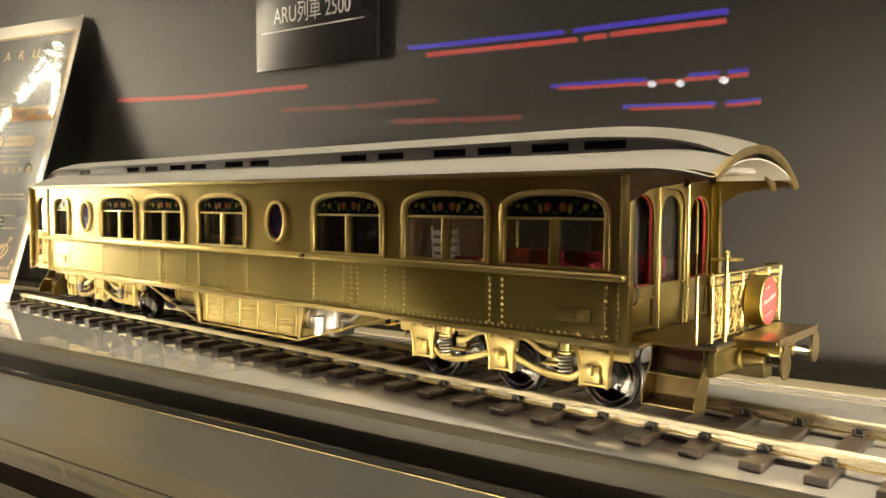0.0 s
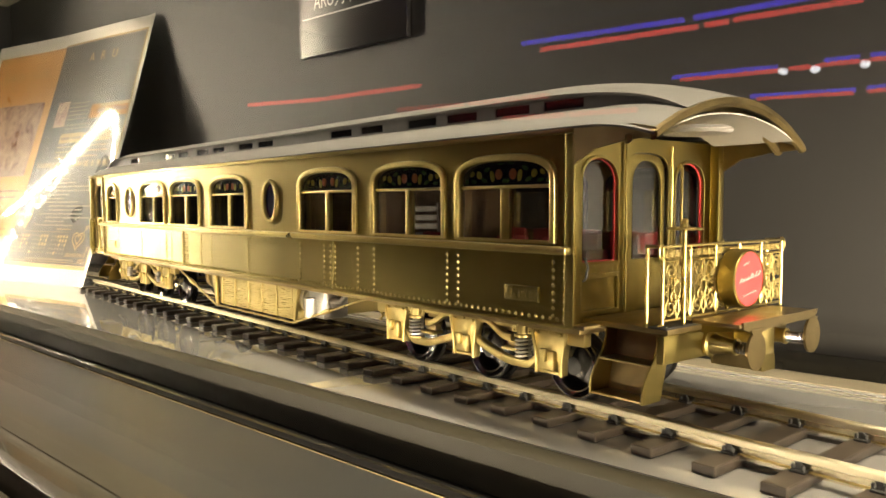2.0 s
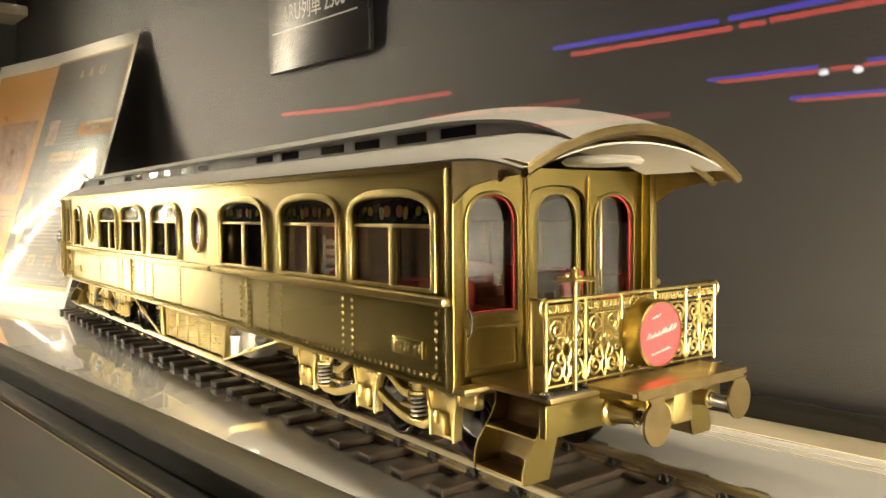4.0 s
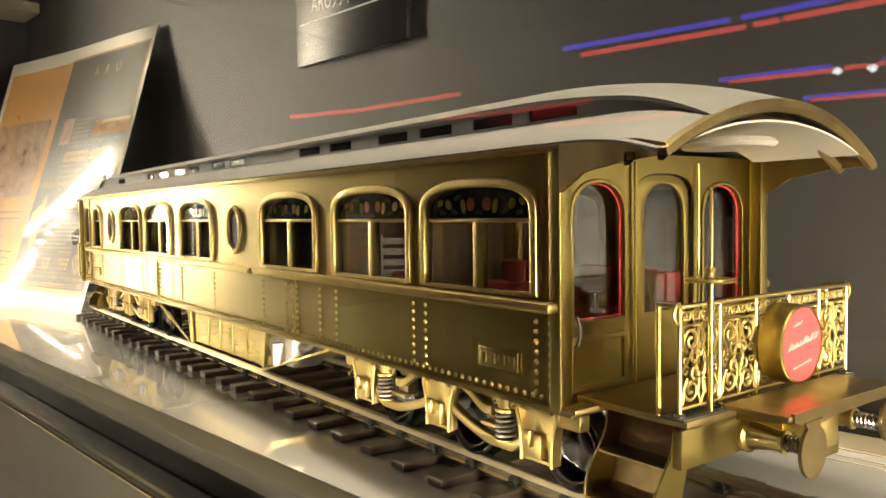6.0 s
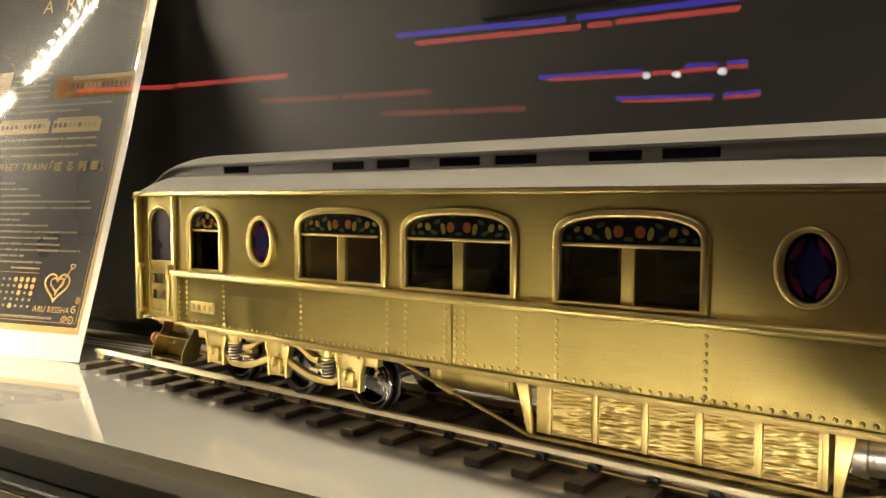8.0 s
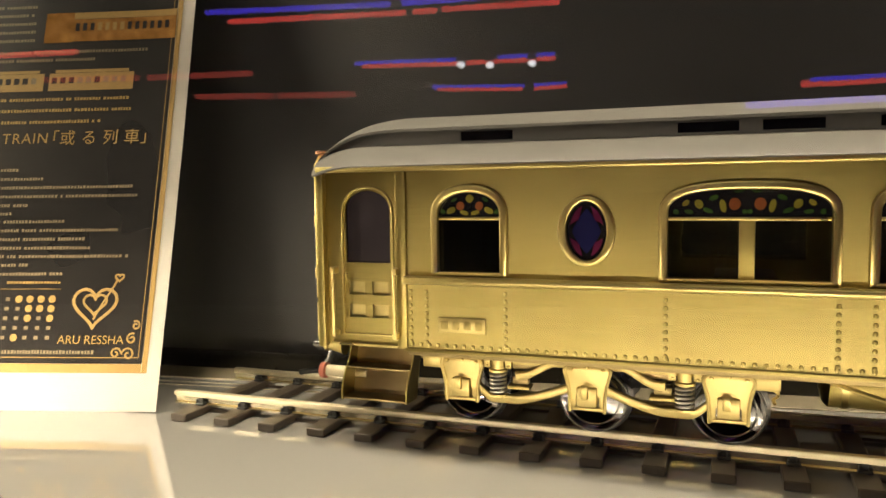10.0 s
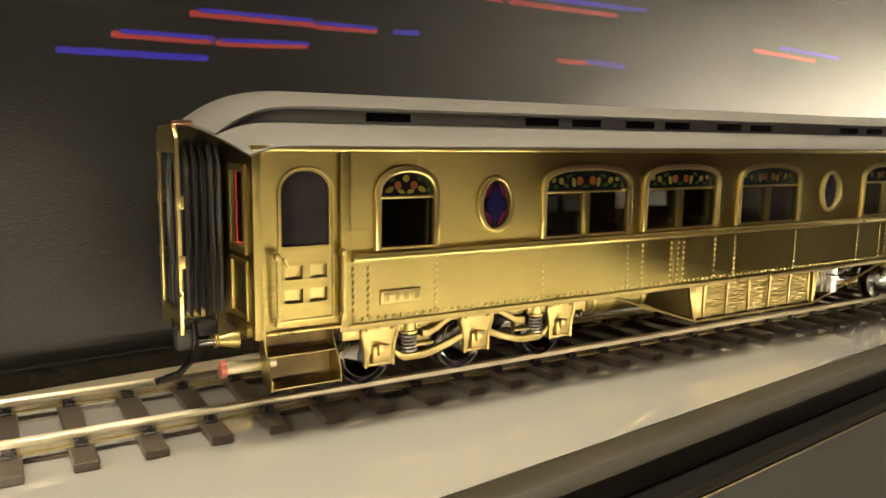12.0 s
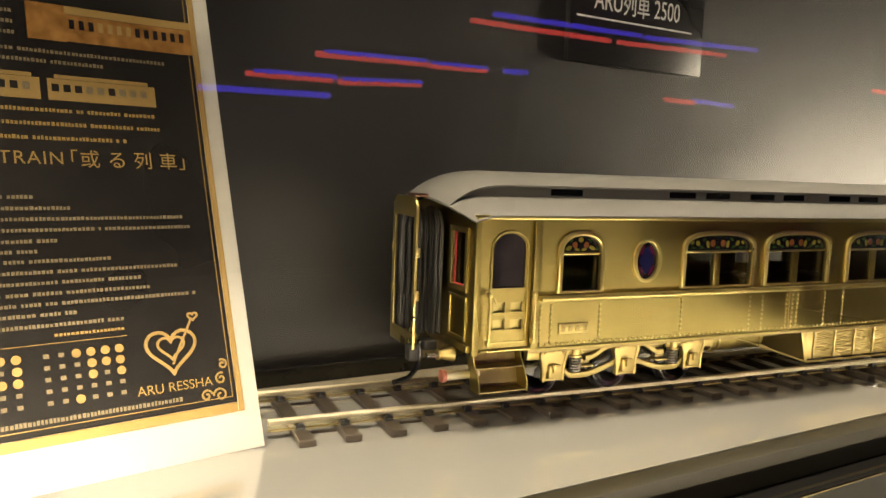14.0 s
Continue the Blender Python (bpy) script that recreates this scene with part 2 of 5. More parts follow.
led_glow = glow("led_glow", (1.0, 0.86, 0.6), 220.0)
red_glow = glow("red_light_strip", (1.0, 0.09, 0.07), 2.3)
red_faint = glow("faint_red_light_strip", (1.0, 0.14, 0.10), 0.8)
blue_glow = glow("blue_light_strip", (0.10, 0.06, 1.0), 2.0)
lamp_glow = glow("spot_lamp_glow", (0.95, 0.97, 1.0), 5.0)

# ---------------------------------------------------------------- builders


def mesh_from(name, bm, mat, smooth=True):
    bmesh.ops.recalc_face_normals(bm, faces=bm.faces)
    me = bpy.data.meshes.new(name)
    bm.to_mesh(me)
    bm.free()
    me.materials.append(mat)
    if smooth:
        me.shade_smooth()
        me.set_sharp_from_angle(angle=radians(35))
    return me


def part(name, bm, mat, parent=None, label="", smooth=True):
    ob = new(name, mesh_from(name, bm, mat, smooth))
    if parent is not None:
        ob.parent = parent
    if label:
        tagged(ob, label)
    return ob


def share(name, me, parent, m):
    ob = new(name, me)
    ob.parent = parent
    ob.matrix_basis = m
    return ob


def group_empty(name, label, category, group="", kind="", at=(0, 0, 0)):
    e = new(name)
    e.empty_display_size = 0.01
    e.location = at
    return tagged(e, label, category, group, kind)


def box(x0, x1, y0, y1, z0, z1, bevel=0.0, bm=None, m=None, segments=2):
    own = bmesh.new()
    bmesh.ops.create_cube(own, size=1)
    for v in own.verts:
        v.co = Vector((x0 + (v.co.x + 0.5) * (x1 - x0), y0 + (v.co.y + 0.5) * (y1 - y0), z0 + (v.co.z + 0.5) * (z1 - z0)))
    if bevel:
        bmesh.ops.bevel(own, geom=own.edges[:], offset=bevel, segments=segments, profile=0.5, affect="EDGES")
    if m is not None:
        own.transform(m)
    return join(bm, own)


def join(bm, own):
    if bm is None:
        return own
    tmp = bpy.data.meshes.new("tmp")
    own.to_mesh(tmp)
    own.free()
    bm.from_mesh(tmp)
    bpy.data.meshes.remove(tmp)
    return bm


def cyl(p, q, r0, r1=None, n=20, bm=None, caps=True):
    """A round bar from p to q."""
    p, q = Vector(p), Vector(q)
    own = bmesh.new()
    bmesh.ops.create_cone(own, cap_ends=caps, segments=n, radius1=r0, radius2=r0 if r1 is None else r1, depth=(q - p).length)
    own.transform(Matrix.Translation((p + q) / 2) @ (q - p).to_track_quat("Z", "Y").to_matrix().to_4x4())
    return join(bm, own)


def lathe(profile, p, axis, n=28, bm=None):
    """Turn a profile of (along, radius) round the axis through p."""
    own = bmesh.new()
    rings = []
    for a, r in profile:
        rings.append([own.verts.new((r * math.cos(t), r * math.sin(t), a)) for t in [2 * math.pi * k / n for k in range(n)]])
    for a, b in zip(rings, rings[1:]):
        for k in range(n):
            own.faces.new((a[k], a[(k + 1) % n], b[(k + 1) % n], b[k]))
    own.faces.new(rings[0][::-1])
    own.faces.new(rings[-1])
    own.transform(Matrix.Translation(p) @ Vector(axis).to_track_quat("Z", "Y").to_matrix().to_4x4())
    return join(bm, own)


def tube(points, r, n=8, bm=None, closed=False):
    """A round wire along points."""
    pts = [Vector(p) for p in points]
    own = bmesh.new()
    rings = []
    k = len(pts)
    ref = None
    for i, p in enumerate(pts):
        a = pts[(i - 1) % k] if closed or i else p
        b = pts[(i + 1) % k] if closed or i < k - 1 else p
        d = (b - a).normalized()
        if ref is None:
            ref = Vector((0, 0, 1)) if abs(d.z) < 0.9 else Vector((1, 0, 0))
        s = d.cross(ref).normalized()
        t = s.cross(d).normalized()
        ref = t
        rings.append([own.verts.new(p + r * (math.cos(w) * s + math.sin(w) * t)) for w in [2 * math.pi * j / n for j in range(n)]])
    pairs = list(zip(rings, rings[1:] + ([rings[0]] if closed else [])))[: k if closed else k - 1]
    for a, b in pairs:
        for j in range(n):
            own.faces.new((a[j], a[(j + 1) % n], b[(j + 1) % n], b[j]))
    if not closed:
        own.faces.new(rings[0][::-1])
        own.faces.new(rings[-1])
    return join(bm, own)


def plate(loops, depth, m, bevel=0.0, bm=None):
    """A flat sheet with the outline loops[0] and holes loops[1:], depth thick; drawn in x, y, front at z = 0, moved by m."""
    cu = bpy.data.curves.new("plate", "CURVE")
    cu.dimensions, cu.fill_mode = "2D", "BOTH"
    cu.extrude = depth / 2 - bevel
    cu.bevel_depth, cu.bevel_resolution = bevel, 1
    cu.offset = -bevel
    for lp in loops:
        s = cu.splines.new("POLY")
        s.points.add(len(lp) - 1)
        for pt, (a, b) in zip(s.points, lp):
            pt.co = (a, b, 0, 1)
        s.use_cyclic_u = True
    ob = bpy.data.objects.new("plate", cu)
    me = bpy.data.meshes.new_from_object(ob)
    own = bmesh.new()
    own.from_mesh(me)
    bmesh.ops.remove_doubles(own, verts=own.verts, dist=1e-6)
    own.transform(m @ Matrix.Translation((0, 0, -depth / 2)))
    bpy.data.objects.remove(ob)
    bpy.data.curves.remove(cu)
    bpy.data.meshes.remove(me)
    return join(bm, own)


def arch(x0, x1, z0, zs, zt, n=16, power=2.6):
    """An opening with upright sides to zs and a flat-crowned arch to zt."""
    c, h = (x0 + x1) / 2, (x1 - x0) / 2
    pts = [(x0, z0), (x1, z0)]
    for k in range(n + 1):
        a = math.pi * k / n
        ca, sa = math.cos(a), math.sin(a)
        pts.append((c + h * math.copysign(abs(ca) ** (2 / power), ca), zs + (zt - zs) * abs(sa) ** (2 / power)))
    return pts


def oval(cx, cz, rx, rz, n=32):
    return [(cx + rx * math.cos(2 * math.pi * k / n), cz + rz * math.sin(2 * math.pi * k / n)) for k in range(n)]


def rect(x0, x1, z0, z1):
    return [(x0, z0), (x1, z0), (x1, z1), (x0, z1)]


# sheets drawn in (x, z) with their front towards -y at y = 0, or in (y, z) with their front towards +x or -x
FRONT = Matrix(((1, 0, 0, 0), (0, 0, -1, 0), (0, 1, 0, 0), (0, 0, 0, 1)))
EAST = Matrix(((0, 0, 1, 0), (1, 0, 0, 0), (0, 1, 0, 0), (0, 0, 0, 1)))


def front_at(y):
    return Matrix.Translation((0, y, 0)) @ FRONT


def east_at(x):
    return Matrix.Translation((x, 0, 0)) @ EAST
# ---------------------------------------------------------------- display case
WALL_V, U0, U1, TOP = 0.192, -1.16, 0.72, 0.62
BASE = -0.018


def case_box(name, u0, u1, v0, v1, z0, z1, mat, label="", bevel=0.0, category="", kind="structure"):
    ob = part(name, box(u0, u1, v0, v1, z0, z1, bevel), mat, None)
    ob.matrix_world = CASE
    return tagged(ob, label, category, kind=kind)


case_box("wall_back", U0 - 0.02, U1 + 0.02, WALL_V, WALL_V + 0.02, BASE, TOP, wall_vinyl, "dark grey leather-grained vinyl back wall of the display case", category="wall")
case_box("skirting", U0, U1, WALL_V - 0.004, WALL_V - 0.0005, BASE, 0.009, black_lacquer, "black skirting strip along the foot of the back wall", category="skirting")
case_box("wall_left", U0 - 0.02, U0, -0.13, WALL_V - 0.0005, BASE, TOP, wall_vinyl, "dark grey vinyl end wall of the display case", category="wall")
case_box("wall_right", U1, U1 + 0.02, -0.13, WALL_V - 0.0005, BASE, TOP, wall_vinyl, "dark grey vinyl end wall of the display case", category="wall")
case_box("ceiling", U0 - 0.02, U1 + 0.02, -0.13, WALL_V + 0.02, TOP + 0.001, TOP + 0.02, dark_room, "dark top panel of the display case", category="ceiling")
case_box("trim_left", U0 + 0.0005, U0 + 0.075, -0.13, WALL_V - 0.0045, 0.39, 0.405, beige, "beige wooden cornice in the corner of the case", 0.002, "trim")
case_box("floor", U0, U1, -0.13, WALL_V - 0.0045, BASE - 0.03, BASE, black_lacquer, "glossy black floor of the display case", category="floor")
case_box("display_deck", U0 + 0.003, U1 - 0.003, -0.0065, 0.158, BASE + 0.0005, 0.0, acrylic, "polished pale grey acrylic deck carrying the track", 0.0, "deck")
case_box("rear_board", U0 + 0.003, U1 - 0.003, 0.1582, WALL_V - 0.0046, BASE + 0.0005, -0.0012, olive_board, "dull olive board between deck and back wall", 0.0, "board")
for v0, wd in ((0.1568, 0.0012), (0.1480, 0.0005), (0.1415, 0.0005)):
    case_box("deck_line", U0 + 0.003, U1 - 0.003, v0, v0 + wd, 0.0001, 0.0005, beige, "thin pale line along the rear of the deck", 0.0, "line")
case_box("front_panel", U0, U1, -0.1250, -0.0460, BASE + 0.0005, -0.0105, grey_panel, "smooth grey satin panel along the front of the case", 0.0, "panel")
case_box("front_edging", U0, U1, -0.0458, -0.0452, BASE + 0.0005, -0.0102, brass_dull, "thin metal edging on the front panel", 0.0003, "edging")
# Left hood, lip and sill are added to bound the unseen front light.
case_box("light_hood", U0, -0.68, -0.0446, -0.0425, BASE + 0.0005, 0.0035, black_lacquer, "black hood added over the unseen front light", 0.0, "hood")
case_box("light_hood", -0.6799, U1, -0.0446, -0.0425, BASE + 0.0005, -0.0075, black_lacquer, "black lip along the front trough", 0.0, "hood")
case_box("light_hood_lip", U0, -0.68, -0.0446, -0.0372, 0.0036, 0.0044, black_lacquer, "black lip added to cut the unseen front light above", 0.0, "hood")
case_box("light_hood_sill", U0, -0.68, -0.0424, -0.0340, -0.0006, 0.0009, black_lacquer, "black sill added to keep front light off the deck edge", 0.0, "hood")
# added ledge over the front light, wider towards the observation end to shade it
ledge = bmesh.new()
edge_w = ((-0.68, 0.0059), (-0.50, 0.0052), (-0.36, 0.0052), (-0.30, 0.0078), (-0.20, 0.0128), (0.05, 0.0140), (0.38, 0.0140), (0.41, 0.0070), (0.70, 0.0070))
low_, high_ = [], []
for z_, row in ((-0.0045, low_), (-0.0038, high_)):
    row.extend([[ledge.verts.new(C(u, -0.1250, z_)), ledge.verts.new(C(u, -0.1243 + w_, z_))] for u, w_ in edge_w])
for i in range(len(edge_w) - 1):
    for row in (low_, high_):
        ledge.faces.new((row[i][0], row[i + 1][0], row[i + 1][1], row[i][1]))
    for e_ in (0, 1):
        ledge.faces.new((low_[i][e_], low_[i + 1][e_], high_[i + 1][e_], high_[i][e_]))
for i in (0, -1):
    ledge.faces.new((low_[i][0], low_[i][1], high_[i][1], high_[i][0]))
tagged(part("shade_ledge", ledge, bronze_trim, None, smooth=False), "olive bronze ledge added on the sill to cut the front light", "ledge", kind="structure")
# Out-of-view plate, added to block the right strip from the car side.
case_box("light_hood", 0.4000, 0.4012, -0.1243, -0.0750, -0.0104, -0.0046, black_lacquer, "black end plate added to keep front light off the car side", 0.0, "hood")
case_box("front_sill", U0, U1, -0.1400, -0.1251, -0.0400, -0.0038, bronze_trim, "olive bronze inner sill along the unseen front light", 0.0022, "sill")
case_box("deck_edge_trim", U0 + 0.003, U1 - 0.003, -0.0190, -0.0066, BASE + 0.0005, -0.0004, edge_trim, "dark bronze trim on the front edge of the deck", 0.0003, "trim")
case_box("front_sill", U0, U1, -0.1420, -0.1402, -0.0400, -0.0160, black_lacquer, "black joint in the window sill", 0.0, "sill")
case_box("front_sill", U0, U1, -0.1500, -0.1422, -0.0400, -0.0105, bronze_trim, "olive bronze outer window sill of the display case", 0.0012, "sill")
case_box("front_sill", U0, U1, -0.1840, -0.1502, -0.0400, -0.0112, bronze_trim, "olive bronze lower window sill of the display case", 0.0012, "sill")

# Two unseen baffles, added to keep the top light off the back wall.
for v_ in (0.0085, 0.0225):
    case_box("light_baffle", U0, U1, v_, v_ + 0.001, 0.4370, TOP, black_lacquer, "black baffle hung from the case top, added to shade the wall", 0.0, "trough")
led_me = mesh_from("diode", box(-0.0022, 0.0022, -0.0022, 0.0022, -0.0008, 0.0008, 0.0003, segments=1), led_glow)
leds = group_empty("led_strip", "warm white strips of small light diodes along the case frame", "light strip", kind="structure")
for k in range(27):
    # the strip in the left corner is set leaning so its poster reflection runs aslant
    f = k / 26
    share("diode", led_me, leds, Matrix.Translation(C(-1.155 + 0.085 * f, -0.1085, 0.150 + 0.445 * f)) @ CASE @ Matrix.Rotation(radians(90), 4, "X"))
    if k < 8:
        share("diode", led_me, leds, Matrix.Translation(C(-1.150, -0.1085, 0.016 + 0.0168 * k)) @ CASE @ Matrix.Rotation(radians(90), 4, "X"))
    if k < 22:
        share("diode", led_me, leds, Matrix.Translation(C(0.7050, -0.0990, 0.03 + 0.0165 * k)) @ CASE @ Matrix.Rotation(radians(90), 4, "X"))

pane = part("glass_pane", box(U0, U1, -0.135, -0.130, -0.0037, TOP), case_glass)
pane.matrix_world = CASE
pane.visible_shadow = False
tagged(pane, "clear glass front of the display case reflecting coloured lights", "glass pane", kind="structure")

# the dark hall behind the viewer
hall = bmesh.new()
bmesh.ops.create_cube(hall, size=1)
for v_ in hall.verts:
    v_.co = Vector((v_.co.x * 16 - 0.5, v_.co.y * 11 - 3.6, v_.co.z * 4.0 + 0.7))
tagged(part("hall_shell", hall, dark_room, None, smooth=False), "dark exhibition hall around the display case", "hall", kind="structure")

# ---------------------------------------------------------------- track
TY = 0.0510
track_len = (-0.663, 0.0985)


def swept(sec, y):
    bm = bmesh.new()
    ends = [[bm.verts.new((x, y + a, 0.0030 + b)) for a, b in sec] for x in track_len]
    n = len(sec)
    for k in range(n):
        bm.faces.new((ends[0][k], ends[0][(k + 1) % n], ends[1][(k + 1) % n], ends[1][k]))
    bm.faces.new(ends[0][::-1])
    bm.faces.new(ends[1])
    return bm


HEAD = [(-0.0006, 0.0034), (-0.00175, 0.0040), (-0.00190, 0.0050), (-0.00178, 0.0058), (-0.0014, 0.0062), (0.0014, 0.0062), (0.00178, 0.0058), (0.00190, 0.0050), (0.00175, 0.0040), (0.0006, 0.0034)]
WEB = [(-0.0015, 0), (-0.0015, 0.0008), (-0.0005, 0.0013), (-0.0005, 0.00358), (0.0005, 0.00358), (0.0005, 0.0013), (0.0015, 0.0008), (0.0015, 0)]
for y in (TY - 0.0235, TY + 0.0235):
    r_ = group_empty("rail", "bright brass-toned model rail on brown sleepers", "rail", "track rails")
    part("head", swept(HEAD, y), rail_metal, r_)
    part("web", swept(WEB, y), rail_side, r_, "bright rail web and foot")

tie_me = mesh_from("sleeper", box(-0.0042, 0.0042, -0.0415, 0.0415, 0.0002, 0.0036, 0.0004, segments=1), sleeper_wood)
chair_bm = box(-0.0024, 0.0024, -0.0034, 0.0034, 0.0034, 0.0046, 0.0003, segments=1)
for q in (-1, 1):
    box(-0.0022, -0.0008, *sorted((q * 0.0018, q * 0.0030)), 0.0044, 0.0064, 0.0004, chair_bm, segments=1)
    box(0.0008, 0.0022, *sorted((q * 0.0018, q * 0.0030)), 0.0044, 0.0064, 0.0004, chair_bm, segments=1)
    box(-0.0012, 0.0012, *sorted((q * 0.0016, q * 0.0024)), 0.0044, 0.0070, 0.0003, chair_bm, segments=1)
chair_me = mesh_from("rail_chair", chair_bm, black_metal)
rib_me = mesh_from("web", box(-0.0115, 0.0115, -0.0009, 0.0009, 0.0003, 0.0016, segments=1), sleeper_wood)
rng = random.Random(4)
for k in range(47):
    x = -0.0010 - 0.02308 * (28 - k)
    if x > track_len[1] - 0.006:
        break
    s = new("sleeper", tie_me)
    s.matrix_basis = pose(x, TY + rng.uniform(-0.0006, 0.0006), 0, 0, 0, rng.uniform(-0.8, 0.8))
    tagged(s, "dark brown moulded track sleeper on the acrylic deck", "sleeper", "track sleepers")
    for y in (-0.0235, 0.0235):
        share("rail_chair", chair_me, s, pose(0, y, 0))
        if k % 2 == 0:
            share("web", rib_me, s, pose(0.0138, y * 1.0, 0))

# ---------------------------------------------------------------- carriage
LIFT = 0.0025
LEN, WID = -0.567, 0.095       # the body runs from x = LEN to 0 and from y = 0 to WID
Z0, ZB, ZE = 0.040, 0.0690, 0.1090
car = group_empty("passenger_carriage", "brass model railway carriage with grey clerestory roof standing on track", "model train", at=(0, 0, LIFT))

WINDOWS = [(-0.0600, -0.0090), (-0.1200, -0.0690), (-0.1885, -0.1355), (-0.3035, -0.2520), (-0.3735, -0.3215), (-0.4360, -0.3845)]
SMALL = (-0.5180, -0.4920)
OVALS = [-0.2218, -0.4620]
ZS, ZT = 0.0915, 0.1003


def bow(x0, x1):
    """Squareness of a window's arch: the small window is nearly a half round."""
    return 2.1 if x1 - x0 < 0.035 else 2.7


def win(x0, x1, inset=0.0):
    return arch(x0 + inset, x1 - inset, ZB + 0.0004, ZS, ZT - inset, power=bow(x0, x1))


def side(name, y, flip):
    m = front_at(y) if not flip else Matrix.Translation((0, y, 0)) @ Matrix.Diagonal((1, -1, 1, 1)) @ FRONT
    loops = [[(LEN + 0.0365, Z0), (-0.0005, Z0), (-0.0005, ZE), (LEN + 0.0365, ZE)]]
    loops += [win(a, b) for a, b in WINDOWS + [SMALL]]
    loops += [oval(c, 0.0855, 0.0073, 0.0106) for c in OVALS]
    return part(name, plate(loops, 0.0024, m), brass, car, smooth=False)


def frames(y, s):
    """Mouldings, transoms, mullions and panes of one side; s = -1 for the front, 1 for the back."""
    def at(d, depth=0):
        m = front_at(y + s * d)
        return m if s < 0 else Matrix.Translation((0, y + d, 0)) @ Matrix.Diagonal((1, -1, 1, 1)) @ FRONT
    for x0, x1 in WINDOWS + [SMALL]:
        w = bpy.data.objects.new("window", None)
        scene.collection.objects.link(w)
        w.parent = car
        w.empty_display_size = 0.005
        small = x1 - x0 < 0.03
        rim = 0.0021
        outer = arch(x0 - 0.0017, x1 + 0.0017, ZB + 0.0002, ZS, ZT + 0.0019, 24, bow(x0, x1))
        inner = arch(x0 + rim * 0.55, x1 - rim * 0.55, ZB - 0.002, ZS, ZT - 0.0009, 24, bow(x0, x1))
        # moulding open at the sill
        bm = plate([outer, [(a, max(b, ZB + 0.0008)) for a, b in inner]], 0.0030, at(0.0018), 0.0008)
        part("moulding", bm, brass_bright, w)
        tz = 0.0898
        bar = box(x0 + 0.0008, x1 - 0.0008, y + 0.0002 if s < 0 else y - 0.0020, y + 0.0020 if s < 0 else y - 0.0002, tz - 0.0006, tz + 0.0006, 0.0003)
        part("transom", bar, brass_bright, w)
        if not small:
            c = (x0 + x1) / 2
            part("mullion", box(c - 0.0025, c + 0.0025, y + 0.0006 if s < 0 else y - 0.0022, y + 0.0022 if s < 0 else y - 0.0006, ZB, tz - 0.0006, 0.0003), brass, w)
        yy = y - s * 0.0022
        p = part("pane", box(x0 + 0.0006, x1 - 0.0006, min(yy, yy - s * 0.0006), max(yy, yy - s * 0.0006), ZB - 0.0004, tz), tinted_glass if small else window_glass, w, "dark clear window glass")
        p.visible_shadow = False
        # leaded fanlight with fruit and leaves
        fan = [(a, b) for a, b in arch(x0 + 0.0010, x1 - 0.0010, tz, ZS, ZT - 0.0006, power=bow(x0, x1))]
        part("fanlight", plate([fan], 0.0008, at(-0.0014)), glass_black, w, "black leaded stained glass fanlight with fruit pattern")
        c, hw = (x0 + x1) / 2, (x1 - x0) / 2
        # (across, up, half length, half height, turn in degrees, glass): fruit in the middle, crescents and leaves outwards
        fruit = [(0.15, 0.46, 0.0021, 0.0024, 0, glass_red), (0.29, 0.40, 0.0012, 0.0026, -12, glass_yellow), (0.03, 0.22, 0.0009, 0.0009, 0, glass_green),
                 (0.40, 0.66, 0.0018, 0.0010, -24, glass_green), (0.47, 0.26, 0.0020, 0.0009, 24, glass_green), (0.58, 0.46, 0.0015, 0.0019, -30, glass_yellow),
                 (0.70, 0.22, 0.0017, 0.0009, 10, glass_green), (0.74, 0.50, 0.0015, 0.0010, -42, glass_yellow), (0.86, 0.22, 0.0010, 0.0011, -50, glass_green), (0.10, 0.86, 0.0018, 0.0006, -8, glass_green)]
        if small:
            fruit = [(0.28, 0.44, 0.0018, 0.0019, 0, glass_red), (0.56, 0.28, 0.0022, 0.0013, -28, glass_yellow), (0.16, 0.20, 0.0020, 0.0010, 18, glass_yellow), (0.46, 0.66, 0.0016, 0.0007, -30, glass_green), (0.80, 0.24, 0.0010, 0.0013, -60, glass_green)]
        pieces = [(sx * gx, gz, gl, gh, sx * gt, mat) for gx, gz, gl, gh, gt, mat in fruit for sx in (-1, 1)]
        if small:
            pieces.append((0, 0.70, 0.0020, 0.0020, 45, glass_yellow))
        for gx, gz, gl, gh, gt, mat in pieces:
            px, pz = c + gx * hw, tz + gz * (ZT - tz)
            turn = radians(gt)
            leaf = []
            for k in range(12):
                a = 2 * math.pi * k / 12
                lx, lz = 0.86 * gl * math.cos(a), 0.86 * gh * math.sin(a)
                if gt == 45:
                    lx, lz = gl * 0.7 * math.copysign(abs(math.cos(a)) ** 0.7, math.cos(a)), gl * 0.7 * math.copysign(abs(math.sin(a)) ** 0.7, math.sin(a))
                leaf.append((px + lx * math.cos(turn) - lz * math.sin(turn), pz + lx * math.sin(turn) + lz * math.cos(turn)))
            part("glass_piece", plate([leaf], 0.0006, at(-0.0010)), mat, w, smooth=False)
    for c in OVALS:
        w = bpy.data.objects.new("oval_window", None)
        scene.collection.objects.link(w)
        w.parent = car
        w.empty_display_size = 0.005
        ring = plate([oval(c, 0.0855, 0.0100, 0.0122), oval(c, 0.0855, 0.0070, 0.0103)], 0.0030, at(0.0016), 0.0007)
        part("moulding", ring, brass_bright, w)
        part("pane", plate([oval(c, 0.0855, 0.0074, 0.0106)], 0.0008, at(-0.0006)), glass_black, w, "dark leaded oval glass")
        star = []
        for k in range(32):
            a = 2 * math.pi * k / 32
